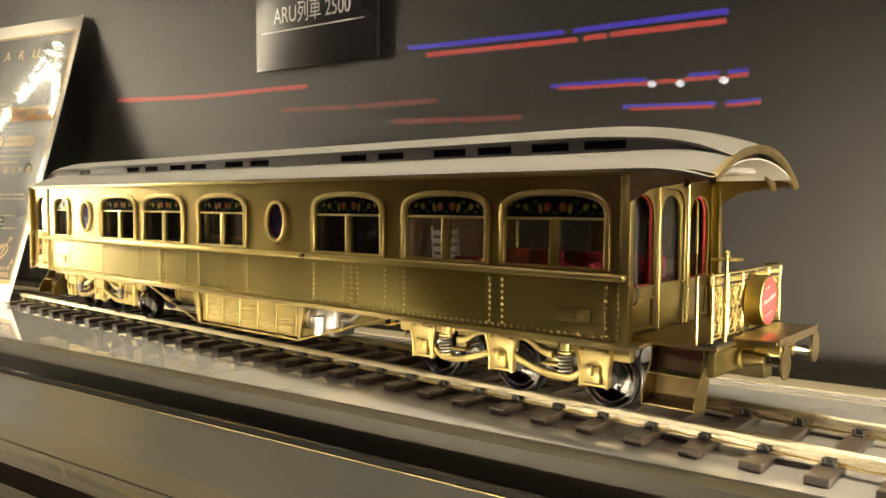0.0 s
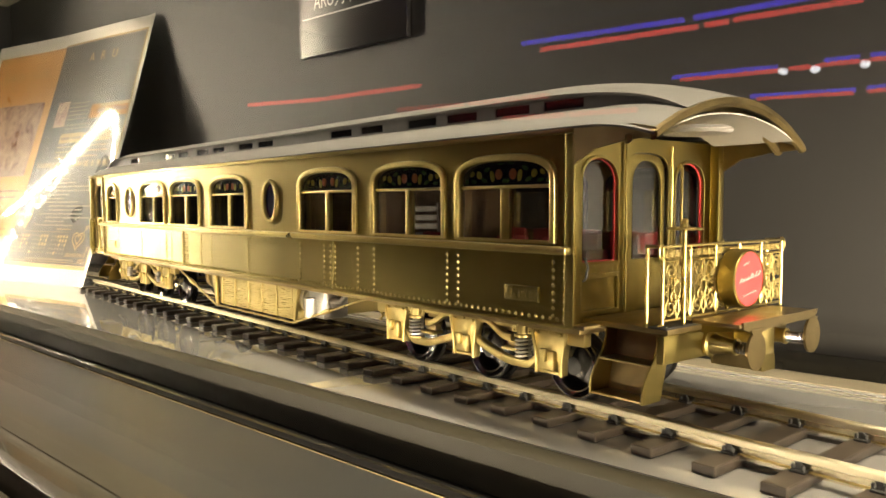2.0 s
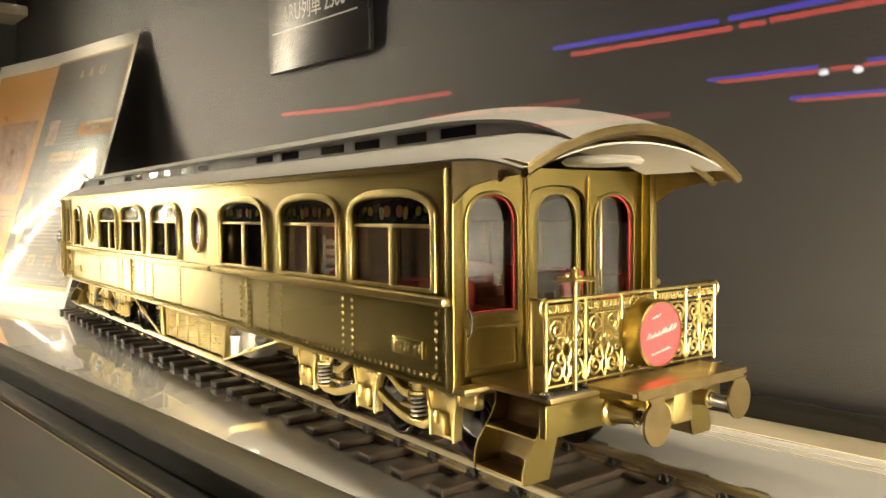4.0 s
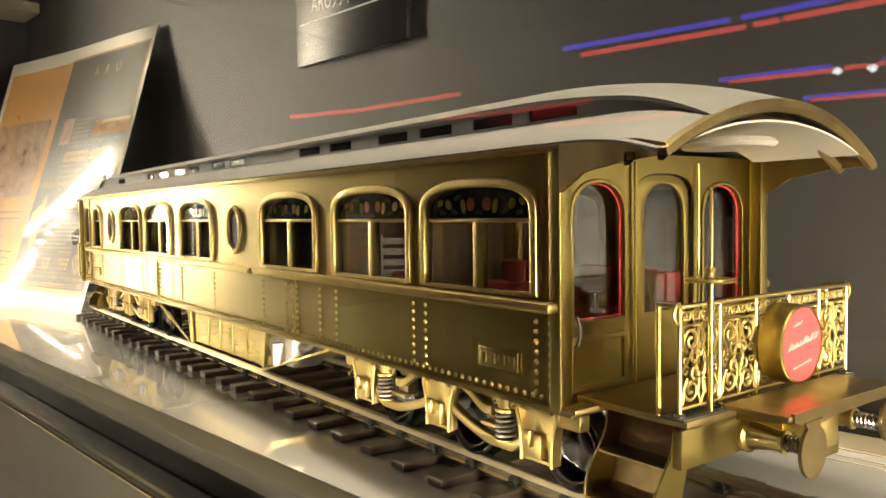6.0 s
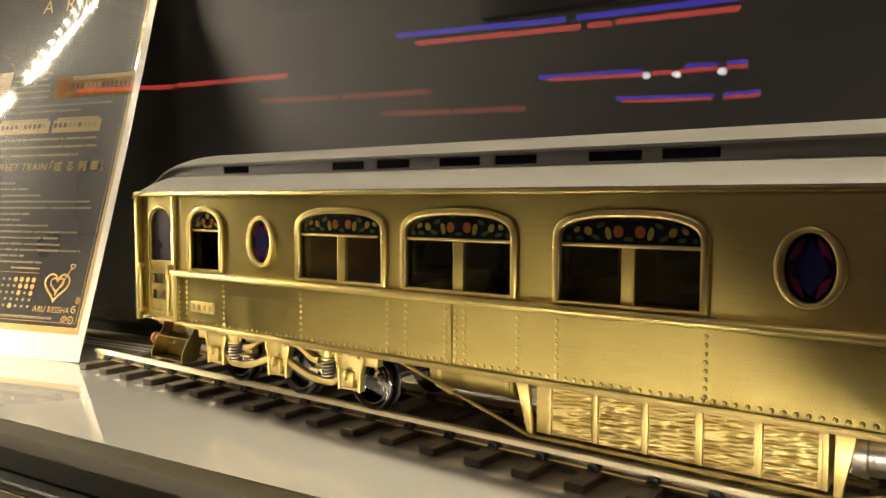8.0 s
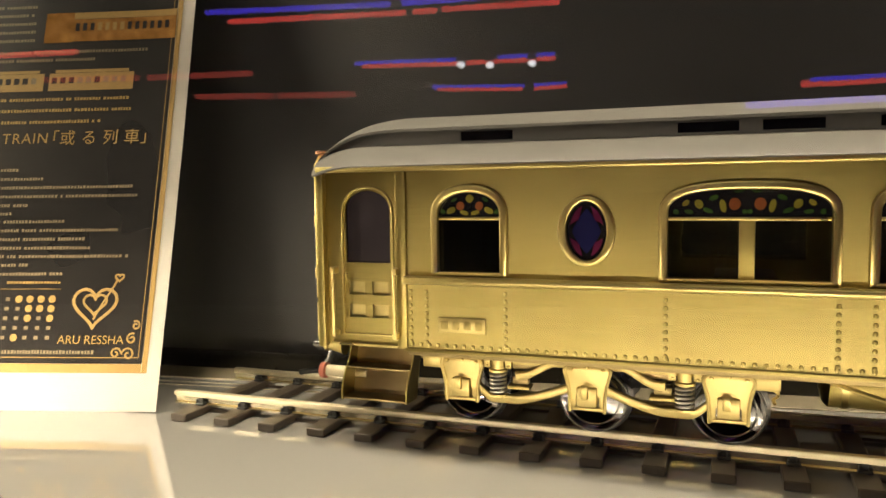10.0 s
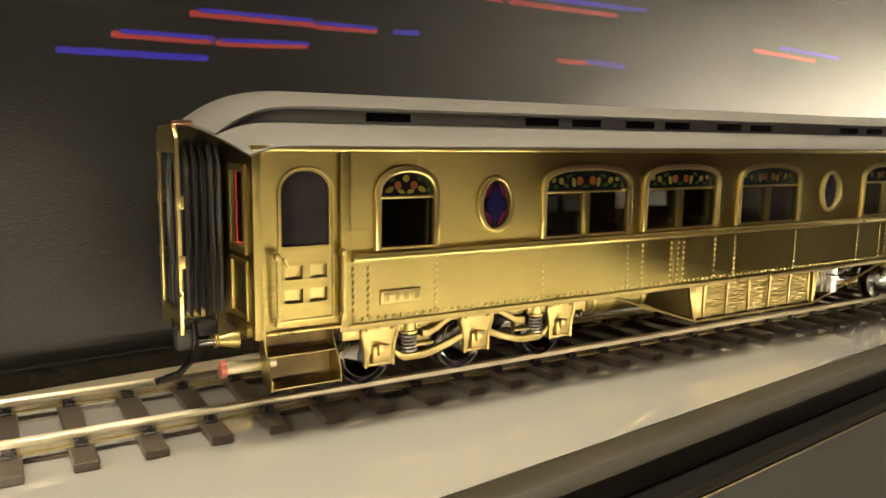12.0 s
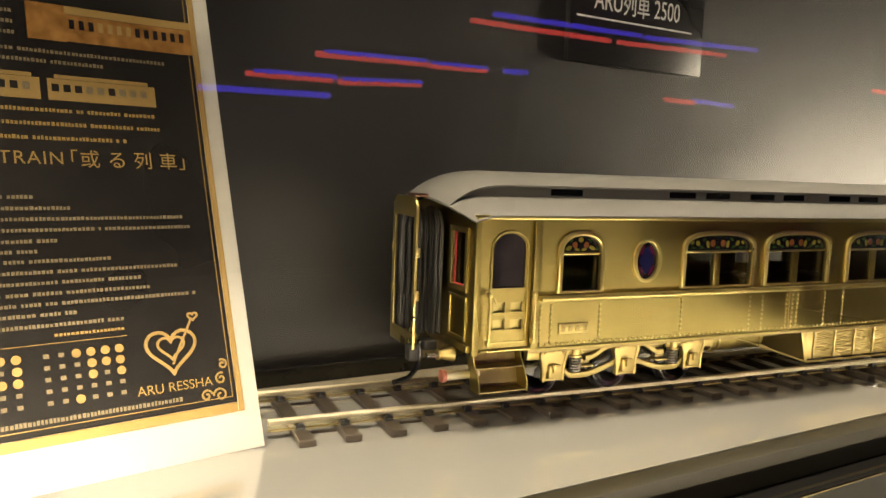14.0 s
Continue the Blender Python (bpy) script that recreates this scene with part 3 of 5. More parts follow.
            star.append((c + 0.0050 * math.copysign(abs(math.cos(a)) ** 1.7, math.cos(a)), 0.0855 + 0.0078 * math.copysign(abs(math.sin(a)) ** 1.7, math.sin(a))))
        part("glass_piece", plate([star], 0.0006, at(0.0001)), glass_blue, w, "deep blue four-pointed star of glass", smooth=False)
        for sx in (-1, 1):
            for sz in (-1, 1):
                lens = []
                for k in range(9):
                    f = math.radians(14 + 62 * k / 8)
                    lens.append((c + sx * 0.0059 * math.cos(f), 0.0855 + sz * 0.0090 * math.sin(f)))
                for k in range(7, 0, -1):
                    f = math.radians(14 + 62 * k / 8)
                    q = 1 - 0.34 * math.sin(math.pi * k / 8)
                    lens.append((c + sx * 0.0059 * q * math.cos(f), 0.0855 + sz * 0.0090 * q * math.sin(f)))
                part("glass_piece", plate([lens], 0.0006, at(0.0001)), glass_wine, w, smooth=False)


side("side_wall", 0.0, False)
side("side_wall", WID, True)
frames(0.0, -1)
frames(WID, 1)


def strip(name, x0, x1, y0, y1, z0, z1, mat=None, bevel=0.0004, label=""):
    return part(name, box(x0, x1, y0, y1, z0, z1, bevel), mat or brass, car, label)


for s, y in ((-1, 0.0), (1, WID)):
    lo, hi = (y - 0.0050, y - 0.0001) if s < 0 else (y + 0.0001, y + 0.0050)
    strip("belt_rail", LEN + 0.0365, 0.0004, lo, hi, 0.0655, 0.0684, brass_bright, 0.0011)
    lo, hi = (y - 0.0012, y - 0.0001) if s < 0 else (y + 0.0001, y + 0.0012)
    strip("sill_plate", LEN + 0.036, 0.0002, lo, hi, 0.0392, 0.0408, brass)
    lo, hi = (y - 0.0016, y + 0.002) if s < 0 else (y - 0.002, y + 0.0016)
    strip("eave_moulding", LEN - 0.001, 0.0010, lo, hi, 0.1076, 0.1100, brass_bright, 0.0007)
    strip("corner_post", -0.0030, 0.0012, *( (-0.0013, 0.0030) if s < 0 else (WID - 0.0030, WID + 0.0013) ), Z0, 0.1076, brass)
    strip("corner_post", LEN + 0.0330, LEN + 0.0372, *( (-0.0010, 0.0012) if s < 0 else (WID - 0.0012, WID + 0.0010) ), Z0, 0.1076, brass)
    strip("plate_joint", -0.3505 - 0.0008, -0.3505 + 0.0008, *((-0.0008, -0.0001) if s < 0 else (WID + 0.0001, WID + 0.0008)), 0.0408, 0.0655, brass, 0.0002)
    strip("plate_joint", -0.1560 - 0.0008, -0.1560 + 0.0008, *((-0.0008, -0.0001) if s < 0 else (WID + 0.0001, WID + 0.0008)), 0.0408, 0.0655, brass, 0.0002)

# rivets on the lower panels
COLS = [-0.0035, -0.0090, -0.0607, -0.0676, -0.1203, -0.1337, -0.1540, -0.1585, -0.1645, -0.1890, -0.2512, -0.3037, -0.3200, -0.3438, -0.3480, -0.3530, -0.3729, -0.3831, -0.4353, -0.4913, -0.5221, -0.5285]
riv = bmesh.new()
spots = [(x, 0.0432 + k * 0.00275) for x in COLS for k in range(8)]
spots += [(LEN + 0.039 + k * 0.00345, 0.0422) for k in range(153)]
cap = bmesh.new()
bmesh.ops.create_uvsphere(cap, u_segments=8, v_segments=5, radius=0.00082)
bmesh.ops.delete(cap, geom=[v for v in cap.verts if v.co.y > 0.0002], context="VERTS")
cap_me = bpy.data.meshes.new("rivet")
cap.to_mesh(cap_me)
cap.free()
for x, z in spots:
    n0 = len(riv.verts)
    riv.from_mesh(cap_me)
    riv.verts.ensure_lookup_table()
    for v in riv.verts[n0:]:
        v.co += Vector((x, -0.0001, z))
tagged(part("rivets", riv, brass_bright, car), "rows of small round brass rivets", kind="stuff")

for x0, x1 in ((-0.0328, -0.0155), (-0.5172, -0.4986)):
    nb = part("nameplate", box(x0, x1, -0.0012, -0.0001, 0.0474, 0.0530, 0.0003), brass_cast if x0 < -0.3 else brass, car, "small raised brass plate with embossed characters")
    for k in range(4):
        cx = x0 + 0.0026 + k * (x1 - x0 - 0.0052) / 3.0
        part("embossed_bar", box(cx - 0.0013, cx + 0.0013, -0.0014, -0.0011, 0.0487, 0.0517, 0.0002), brass, nb)


# roof -------------------------------------------------------------
RX0, RX1 = LEN - 0.002, 0.0335
MID = WID / 2


BULGE_R, BULGE_L = 0.0012, 0.0115


def ends(x):
    """Bulge of the rounded roof end at station x, and how far the surface has risen from its end (0 to 1)."""
    wr, wl = max(0.0, 1 - (RX1 - x) / 0.060), max(0.0, 1 - (x - RX0) / 0.045)
    dr, dl = (RX1 - x) + BULGE_R * (1 - wr), (x - RX0) + BULGE_L * (1 - wl)
    a = min(1.0, dr / 0.070)
    b = min(1.0, dl / 0.038)
    return BULGE_R * wr - BULGE_L * wl, (1 - (1 - a) ** 2.0) * (1 - (1 - b) ** 2.0), min(1.0, dr / 0.030), min(1.0, dl / 0.024)


def low_z(y):
    d = abs(y - MID) / (MID + 0.0022)
    return 0.1098 + 0.0110 * (1 - d ** 2.5) ** 0.8 if d < 1 else 0.1098


def end_z(y, x=-1.0):
    """Height of the roof's end edge: a tall arch over the platform, a lower one at the closed end."""
    d = min(1.0, abs(y - MID) / (MID + 0.0022))
    return 0.1054 + 0.0142 * (1 - d ** 2.0) if x > -0.2 else 0.1066 + 0.0106 * (1 - d ** 2.1)


def bulge(x, y, b):
    q = (y - MID) / (MID + 0.0022)
    return x + b * (1 - q * q)


def low_surface(x, y):
    b, h, a, c = ends(x)
    g = (1 - (1 - a) ** 2.2) * (1 - (1 - c) ** 2.2)
    return end_z(y, x) + (low_z(y) - end_z(y, x)) * g


def stations(n=16):
    xs = [RX0 + 0.055 * (1 - math.cos(math.pi / 2 * k / n)) for k in range(n)]
    xs += [RX0 + 0.055 + (RX1 - RX0 - 0.125) * k / 24 for k in range(25)]
    xs += [RX1 - 0.070 * (1 - math.sin(math.pi / 2 * k / n)) for k in range(1, n + 1)]
    return sorted(set(round(x, 6) for x in xs))


def loft(rows, close=False):
    bm = bmesh.new()
    vs = [[bm.verts.new(p) for p in r] for r in rows]
    for a, b in zip(vs, vs[1:]):
        for k in range(len(a) - 1):
            bm.faces.new((a[k], a[k + 1], b[k + 1], b[k]))
    return bm


def thick(bm, t):
    bmesh.ops.recalc_face_normals(bm, faces=bm.faces)
    bmesh.ops.solidify(bm, geom=bm.faces[:], thickness=t)
    return bm


CL = 0.0290      # half width of the clerestory
rows = []
for x in stations():
    b = ends(x)[0]
    ys = [MID + (MID + 0.0022) * math.sin(math.pi / 2 * (k / 20)) for k in range(-20, 21)]
    rows.append([(bulge(x, y, b), y, low_surface(x, y)) for y in ys])
part("lower_roof", thick(loft(rows), 0.0010), roof_paint, car, "matt grey painted lower roof")


def top_z(x, y):
    h = ends(x)[1]
    d = abs(y - MID) / (CL + 0.003)
    return low_surface(x, y) + 0.0005 + h * (0.0064 + 0.0036 * max(0.0, 1 - d ** 2.2))


rows = []
for x in stations():
    b = ends(x)[0]
    ys = [MID + (CL + 0.0030) * k / 14 for k in range(-14, 15)]
    r = [(bulge(x, y, b), y, top_z(x, y)) for y in ys]
    rows.append([(r[0][0], ys[0] + 0.0004, r[0][2] - 0.0011)] + r + [(r[-1][0], ys[-1] - 0.0004, r[-1][2] - 0.0011)])
part("upper_roof", thick(loft(rows), 0.0006), roof_paint, car, "matt grey painted clerestory roof with rounded ends")

CWIN = [(-0.5143, -0.4933), (-0.4333, -0.4130), (-0.4055, -0.3862), (-0.3702, -0.3494), (-0.3423, -0.3231), (-0.3015, -0.2808), (-0.2736, -0.2536), (-0.1875, -0.1665), (-0.1580, -0.1386), (-0.1181, -0.0970), (-0.0897, -0.0697), (-0.0586, -0.0387), (-0.0313, -0.0112)]
for s in (-1, 1):
    y = MID + s * CL
    zlow = low_z(y) - 0.002
    up = [(bulge(x, y, ends(x)[0]), top_z(x, y) - 0.0006) for x in stations() if RX0 + 0.004 < x < RX1 - 0.004]
    down = [(bulge(x, y, ends(x)[0]), low_surface(x, y) - 0.0008) for x in stations() if RX0 + 0.004 < x < RX1 - 0.004]
    loop = down + up[::-1]
    m = front_at(y) if s < 0 else Matrix.Translation((0, y, 0)) @ Matrix.Diagonal((1, -1, 1, 1)) @ FRONT
    part("clerestory_wall", plate([loop] + [rect(a, b, 0.1193, 0.1229) for a, b in CWIN], 0.0010, m), roof_paint, car, smooth=False)
    for a, b in CWIN:
        yy = y - s * 0.0009
        p = part("clerestory_pane", box(a - 0.0006, b + 0.0006, yy - 0.0002, yy + 0.0002, 0.1188, 0.1234), glass_black, car, "dark glossy clerestory window pane")
# ends, platform and vestibule ---------------------------------------


def child_empty(name, parent, label=""):
    e = bpy.data.objects.new(name, None)
    scene.collection.objects.link(e)
    e.parent = parent
    e.empty_display_size = 0.005
    if label:
        tagged(e, label)
    return e


# observation end: a wall with two windows and a glazed door between them
EX = -0.0030
holes = [arch(0.0075, 0.0285, 0.0620, 0.0905, 0.1000, power=2.2), arch(0.0335, 0.0618, 0.0405, 0.0940, 0.1030, power=3.0), arch(0.0660, 0.0870, 0.0620, 0.0905, 0.1000, power=2.2)]
part("end_wall", plate([rect(0.0012, WID - 0.0012, Z0, 0.1085)] + holes, 0.0014, east_at(EX)), brass, car, smooth=False)
for h in (0, 2):
    y0, y1 = ((0.0075, 0.0285), (0.0660, 0.0870))[h // 2]
    w = child_empty("end_window", car)
    part("moulding", plate([arch(y0 - 0.0010, y1 + 0.0010, 0.0610, 0.0905, 0.1010, power=2.2), arch(y0 + 0.0002, y1 - 0.0002, 0.0622, 0.0905, 0.0998, power=2.2)], 0.0012, east_at(EX + 0.0007), 0.0003), brass, w)
    part("lining", plate([arch(y0 + 0.0001, y1 - 0.0001, 0.0621, 0.0905, 0.0999, power=2.2), arch(y0 + 0.0006, y1 - 0.0006, 0.0626, 0.0905, 0.0994, power=2.2)], 0.0006, east_at(EX - 0.0010)), red_cloth, w, "red painted lining of the window")
    p = part("pane", box(EX - 0.0034, EX - 0.0030, y0, y1, 0.0620, 0.1000), window_glass, w)
    p.visible_shadow = False
    part("panel", plate([rect(y0 - 0.001, y1 + 0.001, 0.0430, 0.0580), rect(y0 + 0.0008, y1 - 0.0008, 0.0448, 0.0562)], 0.0010, east_at(EX + 0.0008), 0.0003), brass, w)
door = child_empty("end_door", car)
part("leaf", plate([arch(0.0338, 0.0596, 0.0410, 0.0940, 0.1026, power=3.0), arch(0.0384, 0.0570, 0.0620, 0.0905, 0.1000, power=2.2)], 0.0012, east_at(EX - 0.0004), 0.0003), brass, door)
p = part("pane", box(EX - 0.0020, EX - 0.0017, 0.0380, 0.0574, 0.0615, 0.1005), window_glass, door)
p.visible_shadow = False
part("handle", lathe([(0, 0.0006), (0.0018, 0.0006), (0.0020, 0.0014), (0.0032, 0.0014), (0.0034, 0.0006)], (EX, 0.0584, 0.0610), (1, 0, 0), 12), brass_bright, door)
part("grab_rail", tube([(0.0004, 0.0640, 0.0560), (0.0016, 0.0640, 0.0575), (0.0016, 0.0640, 0.0975), (0.0004, 0.0640, 0.0990)], 0.0005), brass_bright, car)
part("grab_rail", tube([(0.0004, 0.0050, 0.0560), (0.0016, 0.0050, 0.0570), (0.0020, 0.0054, 0.0610), (0.0012, 0.0050, 0.0640), (0.0004, 0.0050, 0.0640)], 0.0005), black_metal, car)
for y in (0.0325, 0.0625):
    part("pilaster", cyl((EX + 0.0010, y, Z0), (EX + 0.0010, y, 0.1060), 0.0005, n=10), brass, car)

# platform floor, headstock and roof bow
strip("platform_floor", -0.0020, 0.0330, 0.0080, WID - 0.0080, 0.0405, 0.0425, brass_dull, 0.0004, "tarnished brass platform floor")
strip("platform_sill", 0.0000, 0.0060, -0.0010, WID + 0.0010, 0.0395, 0.0412, brass_dull, 0.0004)
strip("headstock", 0.0300, 0.0330, 0.0060, WID - 0.0060, 0.0310, 0.0405, brass, 0.0005)
strip("buffer_deck", 0.0330, 0.0500, 0.0220, WID - 0.0180, 0.0432, 0.0446, brass_dull, 0.0004, "tarnished brass drop plate over the coupler")
part("bracket", plate([[(0.0000, 0.0426), (0.0000, 0.0395), (0.0170, 0.0418), (0.0170, 0.0426)]], 0.0016, Matrix.Translation((0.033, 0.028, 0)) @ FRONT), brass, car)
# the end plate with two hanging round ears that ends the drop plate
strip_loop = [(0.0235, 0.0452), (0.0238, 0.0430), (0.0290, 0.0415), (0.0380, 0.0412), (0.0400, 0.0418), (0.0620, 0.0422), (0.0650, 0.0420), (0.0740, 0.0425), (0.0762, 0.0452)]
bm_ = plate([strip_loop], 0.0009, east_at(0.0505))
for yc, zc_ in ((0.0315, 0.0352), (0.0715, 0.0362)):
    lobe = []
    for k in range(29):
        a = math.radians(62 - 304 * k / 28)
        lobe.append((yc + 0.0058 * math.cos(a), zc_ + 0.0064 * math.sin(a)))
    neck = 1 if yc < 0.05 else -1
    plate([[(yc - 0.0040, 0.0425), (yc + 0.0040, 0.0425)] + lobe], 0.0009, east_at(0.0510), 0.0, bm_)
part("end_plate", bm_, brass_dull, car, "dull brass end plate with two round ears")
for y in (0.0330, 0.0675):
    bf = child_empty("buffer", car)
    part("housing", lathe([(0, 0.0046), (0.0010, 0.0046), (0.0016, 0.0036), (0.0060, 0.0028), (0.0092, 0.0024), (0.0096, 0.0029), (0.0104, 0.0029)], (0.0330, y, 0.0352), (1, 0, 0), 24), brass_bright, bf)
    part("plunger", cyl((0.0430, y, 0.0352), (0.0500, y, 0.0352), 0.0012, n=14), steel, bf)
    sp = [(0.0432 + 0.0060 * k / 60, y + 0.0019 * math.cos(k * 0.62), 0.0352 + 0.0019 * math.sin(k * 0.62)) for k in range(61)]
    part("spring", tube(sp, 0.0003, 6), steel, bf)
part("drawhook_box", box(0.0330, 0.0440, 0.0485, 0.0580, 0.0300, 0.0400, 0.0012), brass_bright, car)

for inset, drop, mat in ((0.0, 0.0, brass_dull), (0.0095, 0.0006, brass_dull)):
    rows = []
    for k in range(33):
        y = -0.0022 + (WID + 0.0044) * k / 32
        q = (y - MID) / (MID + 0.0022)
        x = bulge(RX1, y, BULGE_R) - inset
        z = end_z(y, x) - drop
        deep = 0.0024 + 0.0006 * (1 - q * q)
        rows.append([(x - 0.0010, y, z + 0.0006), (x + 0.0014, y, z + 0.0004), (x + 0.0018, y, z - deep * 0.6), (x + 0.0004, y, z - deep), (x - 0.0012, y, z - deep + 0.0003), (x - 0.0010, y, z + 0.0006)])
    part("roof_bow", loft(rows), mat, car, "curved brass bow under the roof edge")
rows = []
for x in (0.0005, 0.012, 0.0225, 0.0340):
    rows.append([(x, MID + (MID - 0.006) * k / 12, 0.1078 + 0.0070 * (1 - abs(k / 12) ** 2.1)) for k in range(-12, 13)])
part("platform_ceiling", thick(loft(rows), 0.0006), white_paint, car, "white painted ceiling over the open platform")
lamp_bm = lathe([(0, 0.0020), (0.0006, 0.0115), (0.0018, 0.0128), (0.0030, 0.0115), (0.0036, 0.0060)], (0.0200, 0.0440, 0.1078), (0, 0, 1), 28)
part("ceiling_boss", lamp_bm, white_paint, car, "white round ventilator boss under the platform roof")
for y in (0.0035, WID - 0.0035):
    brk = [(0.0012, 0.1092), (0.0260, 0.1088), (0.0340, 0.1070), (0.0340, 0.1044), (0.0210, 0.1036), (0.0090, 0.1016), (0.0012, 0.0968)]
    part("roof_bracket", plate([brk], 0.0012, front_at(-0.0014 if y < 0.05 else WID + 0.0002)), brass_dull, car, "tarnished brass bracket board", smooth=False)

# wrought railing with scrolls and the round sign
RXP = 0.0305
railing = child_empty("platform_railing", car, "openwork brass railing of cast scrolls")
RY0, RY1, RZ0, RZ1 = 0.0085, 0.0885, 0.0440, 0.0697
for ya, yb in ((0.0062, 0.0300), (0.0660, 0.0888)):
    part("base_plate", box(RXP - 0.0040, RXP + 0.0030, ya, yb, 0.0424, 0.0431, 0.0002), black_metal, railing, "blackened strip under the railing")
part("top_rail", box(RXP - 0.0009, RXP + 0.0009, RY0 - 0.0005, RY1 + 0.0005, RZ1 - 0.0010, RZ1, 0.0004), brass_bright, railing)
part("bottom_rail", box(RXP - 0.0006, RXP + 0.0006, RY0, RY1, RZ0 + 0.0006, RZ0 + 0.0014, 0.0002), brass_bright, railing)
POSTS = [RY0 + (RY1 - RY0) * k / 5 for k in range(6)]
for y in POSTS:
    part("post", cyl((RXP, y, 0.0424), (RXP, y, RZ1 - 0.0006), 0.0006, n=10), brass_cast, railing)
    part("foot", lathe([(0, 0.0022), (0.0008, 0.0020), (0.0014, 0.0012)], (RXP, y, 0.0424), (0, 0, 1), 6), steel, railing, "small bright hexagon nut")


def spiral(cy, cz, r, turns, start, hand):
    out = []
    n = 22
    for k in range(n + 1):
        f = k / n
        a = start + hand * 2 * math.pi * turns * f
        rr = r * (1 - 0.82 * f)
        out.append((cy + rr * math.cos(a), cz + rr * math.sin(a)))
    return out


def scrolls_into(parent, y0, y1, along):
    """Cast scrollwork filling a panel: a frieze of rings over paired volutes."""
    bm = bmesh.new()
    c, hw = (y0 + y1) / 2, (y1 - y0) / 2
    zf = RZ1 - 0.0052

    def wire(pts, r=0.00052):
        join(bm, tube([along(a, b) for a, b in pts], r, 5))
    wire([(y0, zf), (y1, zf)], 0.0004)
    for k in range(4):
        cy = y0 + (k + 0.5) * (y1 - y0) / 4
        for s in (-1, 1):
            wire(spiral(cy + s * 0.0008, zf + 0.0020, 0.0016, 1.1, math.pi / 2 * (1 - s), s), 0.0003)
    z0, z1 = RZ0 + 0.0014, zf
    mz, hh = (z0 + z1) / 2, (z1 - z0) / 2
    for sx in (-1, 1):
        for sz in (-1, 1):
            wire(spiral(c + sx * hw * 0.52, mz + sz * hh * 0.62, 0.0029, 1.35, math.pi / 2 * (1 - sx), sx * sz))
            wire(spiral(c + sx * hw * 0.30, mz + sz * hh * 0.20, 0.0021, 1.2, math.pi / 2 * (1 + sx), -sx * sz))
            wire(spiral(c + sx * hw * 0.80, mz + sz * hh * 0.14, 0.0013, 1.1, 0.5, sx * sz), 0.00028)
            wire([(c, mz + sz * hh), (c + sx * 0.0012, mz + sz * hh * 0.72), (c + sx * 0.0006, mz + sz * hh * 0.42), (c + sx * 0.0020, mz)])
            wire([(c + sx * hw, mz + sz * hh * 0.95), (c + sx * hw * 0.92, mz + sz * hh * 0.55), (c + sx * hw * 0.74, mz + sz * hh * 0.32)])
    part("scrollwork", bm, brass_cast, parent)


for a, b in zip(POSTS, POSTS[1:]):
    scrolls_into(railing, a + 0.0008, b - 0.0008, lambda q, z: (RXP, q, z))
for y in (RY0, RY1):
    # short returns towards the steps, with a curled hand loop
    part("return_post", cyl((RXP - 0.0060, y, 0.0424), (RXP - 0.0060, y, RZ1 - 0.0006), 0.0007, n=10), brass_bright, railing)
    part("return_rail", box(RXP - 0.0066, RXP, y - 0.0006, y + 0.0006, RZ1 - 0.0010, RZ1, 0.0003), brass_bright, railing)
    s = -1 if y < 0.05 else 1
    loop = [(RXP, y + s * 0.0022 * math.sin(a), RZ1 - 0.0022 + 0.0024 * math.cos(a)) for a in [math.pi * k / 12 for k in range(13)]]
    part("hand_loop", tube(loop, 0.0005, 6), brass_bright, railing)
hw_ = child_empty("hand_brake", car, "brass hand brake column with a small wheel")
part("column", cyl((RXP + 0.0012, 0.0190, 0.0424), (RXP + 0.0012, 0.0190, 0.0765), 0.0007, n=12), brass_bright, hw_)
part("wheel", tube([(RXP + 0.0012 + 0.0056 * math.cos(a), 0.0190 + 0.0056 * math.sin(a), 0.0750) for a in [2 * math.pi * k / 24 for k in range(24)]], 0.0005, 6, closed=True), brass_bright, hw_)
for k in range(4):
    a = math.pi / 2 * k + 0.4
    part("spoke", cyl((RXP + 0.0012, 0.0190, 0.0750), (RXP + 0.0012 + 0.0054 * math.cos(a), 0.0190 + 0.0054 * math.sin(a), 0.0750), 0.0004, n=6), brass_bright, hw_)
part("finial", lathe([(0, 0.0011), (0.0012, 0.0017), (0.0022, 0.0010), (0.0032, 0.0013), (0.0040, 0.0003)], (RXP + 0.0012, 0.0190, 0.0745), (0, 0, 1), 14), brass_bright, hw_)

disc = child_empty("round_sign", car, "round red sign in a brass drum on the railing")
part("drum", lathe([(0, 0.0098), (0.0002, 0.0104), (0.0064, 0.0104), (0.0068, 0.0100), (0.0068, 0.0096), (0.0062, 0.0096)], (0.0318, 0.0492, 0.0568), (1, 0, 0), 40), brass, disc)
part("face", lathe([(0, 0.0095), (0.0006, 0.0095)], (0.0378, 0.0492, 0.0568), (1, 0, 0), 40), disc_red, disc, "flat red enamel face")
rs = random.Random(3)
for y0, y1, z, h in ((0.0450, 0.0488, 0.0622, 0.0012), (0.0425, 0.0568, 0.0566, 0.0022), (0.0450, 0.0535, 0.0512, 0.0010)):
    # thin slanted strokes of unreadable handwriting
    yc = y0
    while yc < y1:
        hh = h * rs.choice((0.45, 0.55, 0.5, 1.0, 0.8))
        part("script_bar", box(-0.0001, 0.0001, -0.00014, 0.00014, -hh / 2, hh / 2, m=Matrix.Translation((0.0386, yc, z + (yc - y0) * 0.16 + hh / 2 - h / 2)) @ Matrix.Rotation(radians(-32), 4, "X")), disc_script, disc, smooth=False)
        yc += rs.uniform(0.0005, 0.0009)


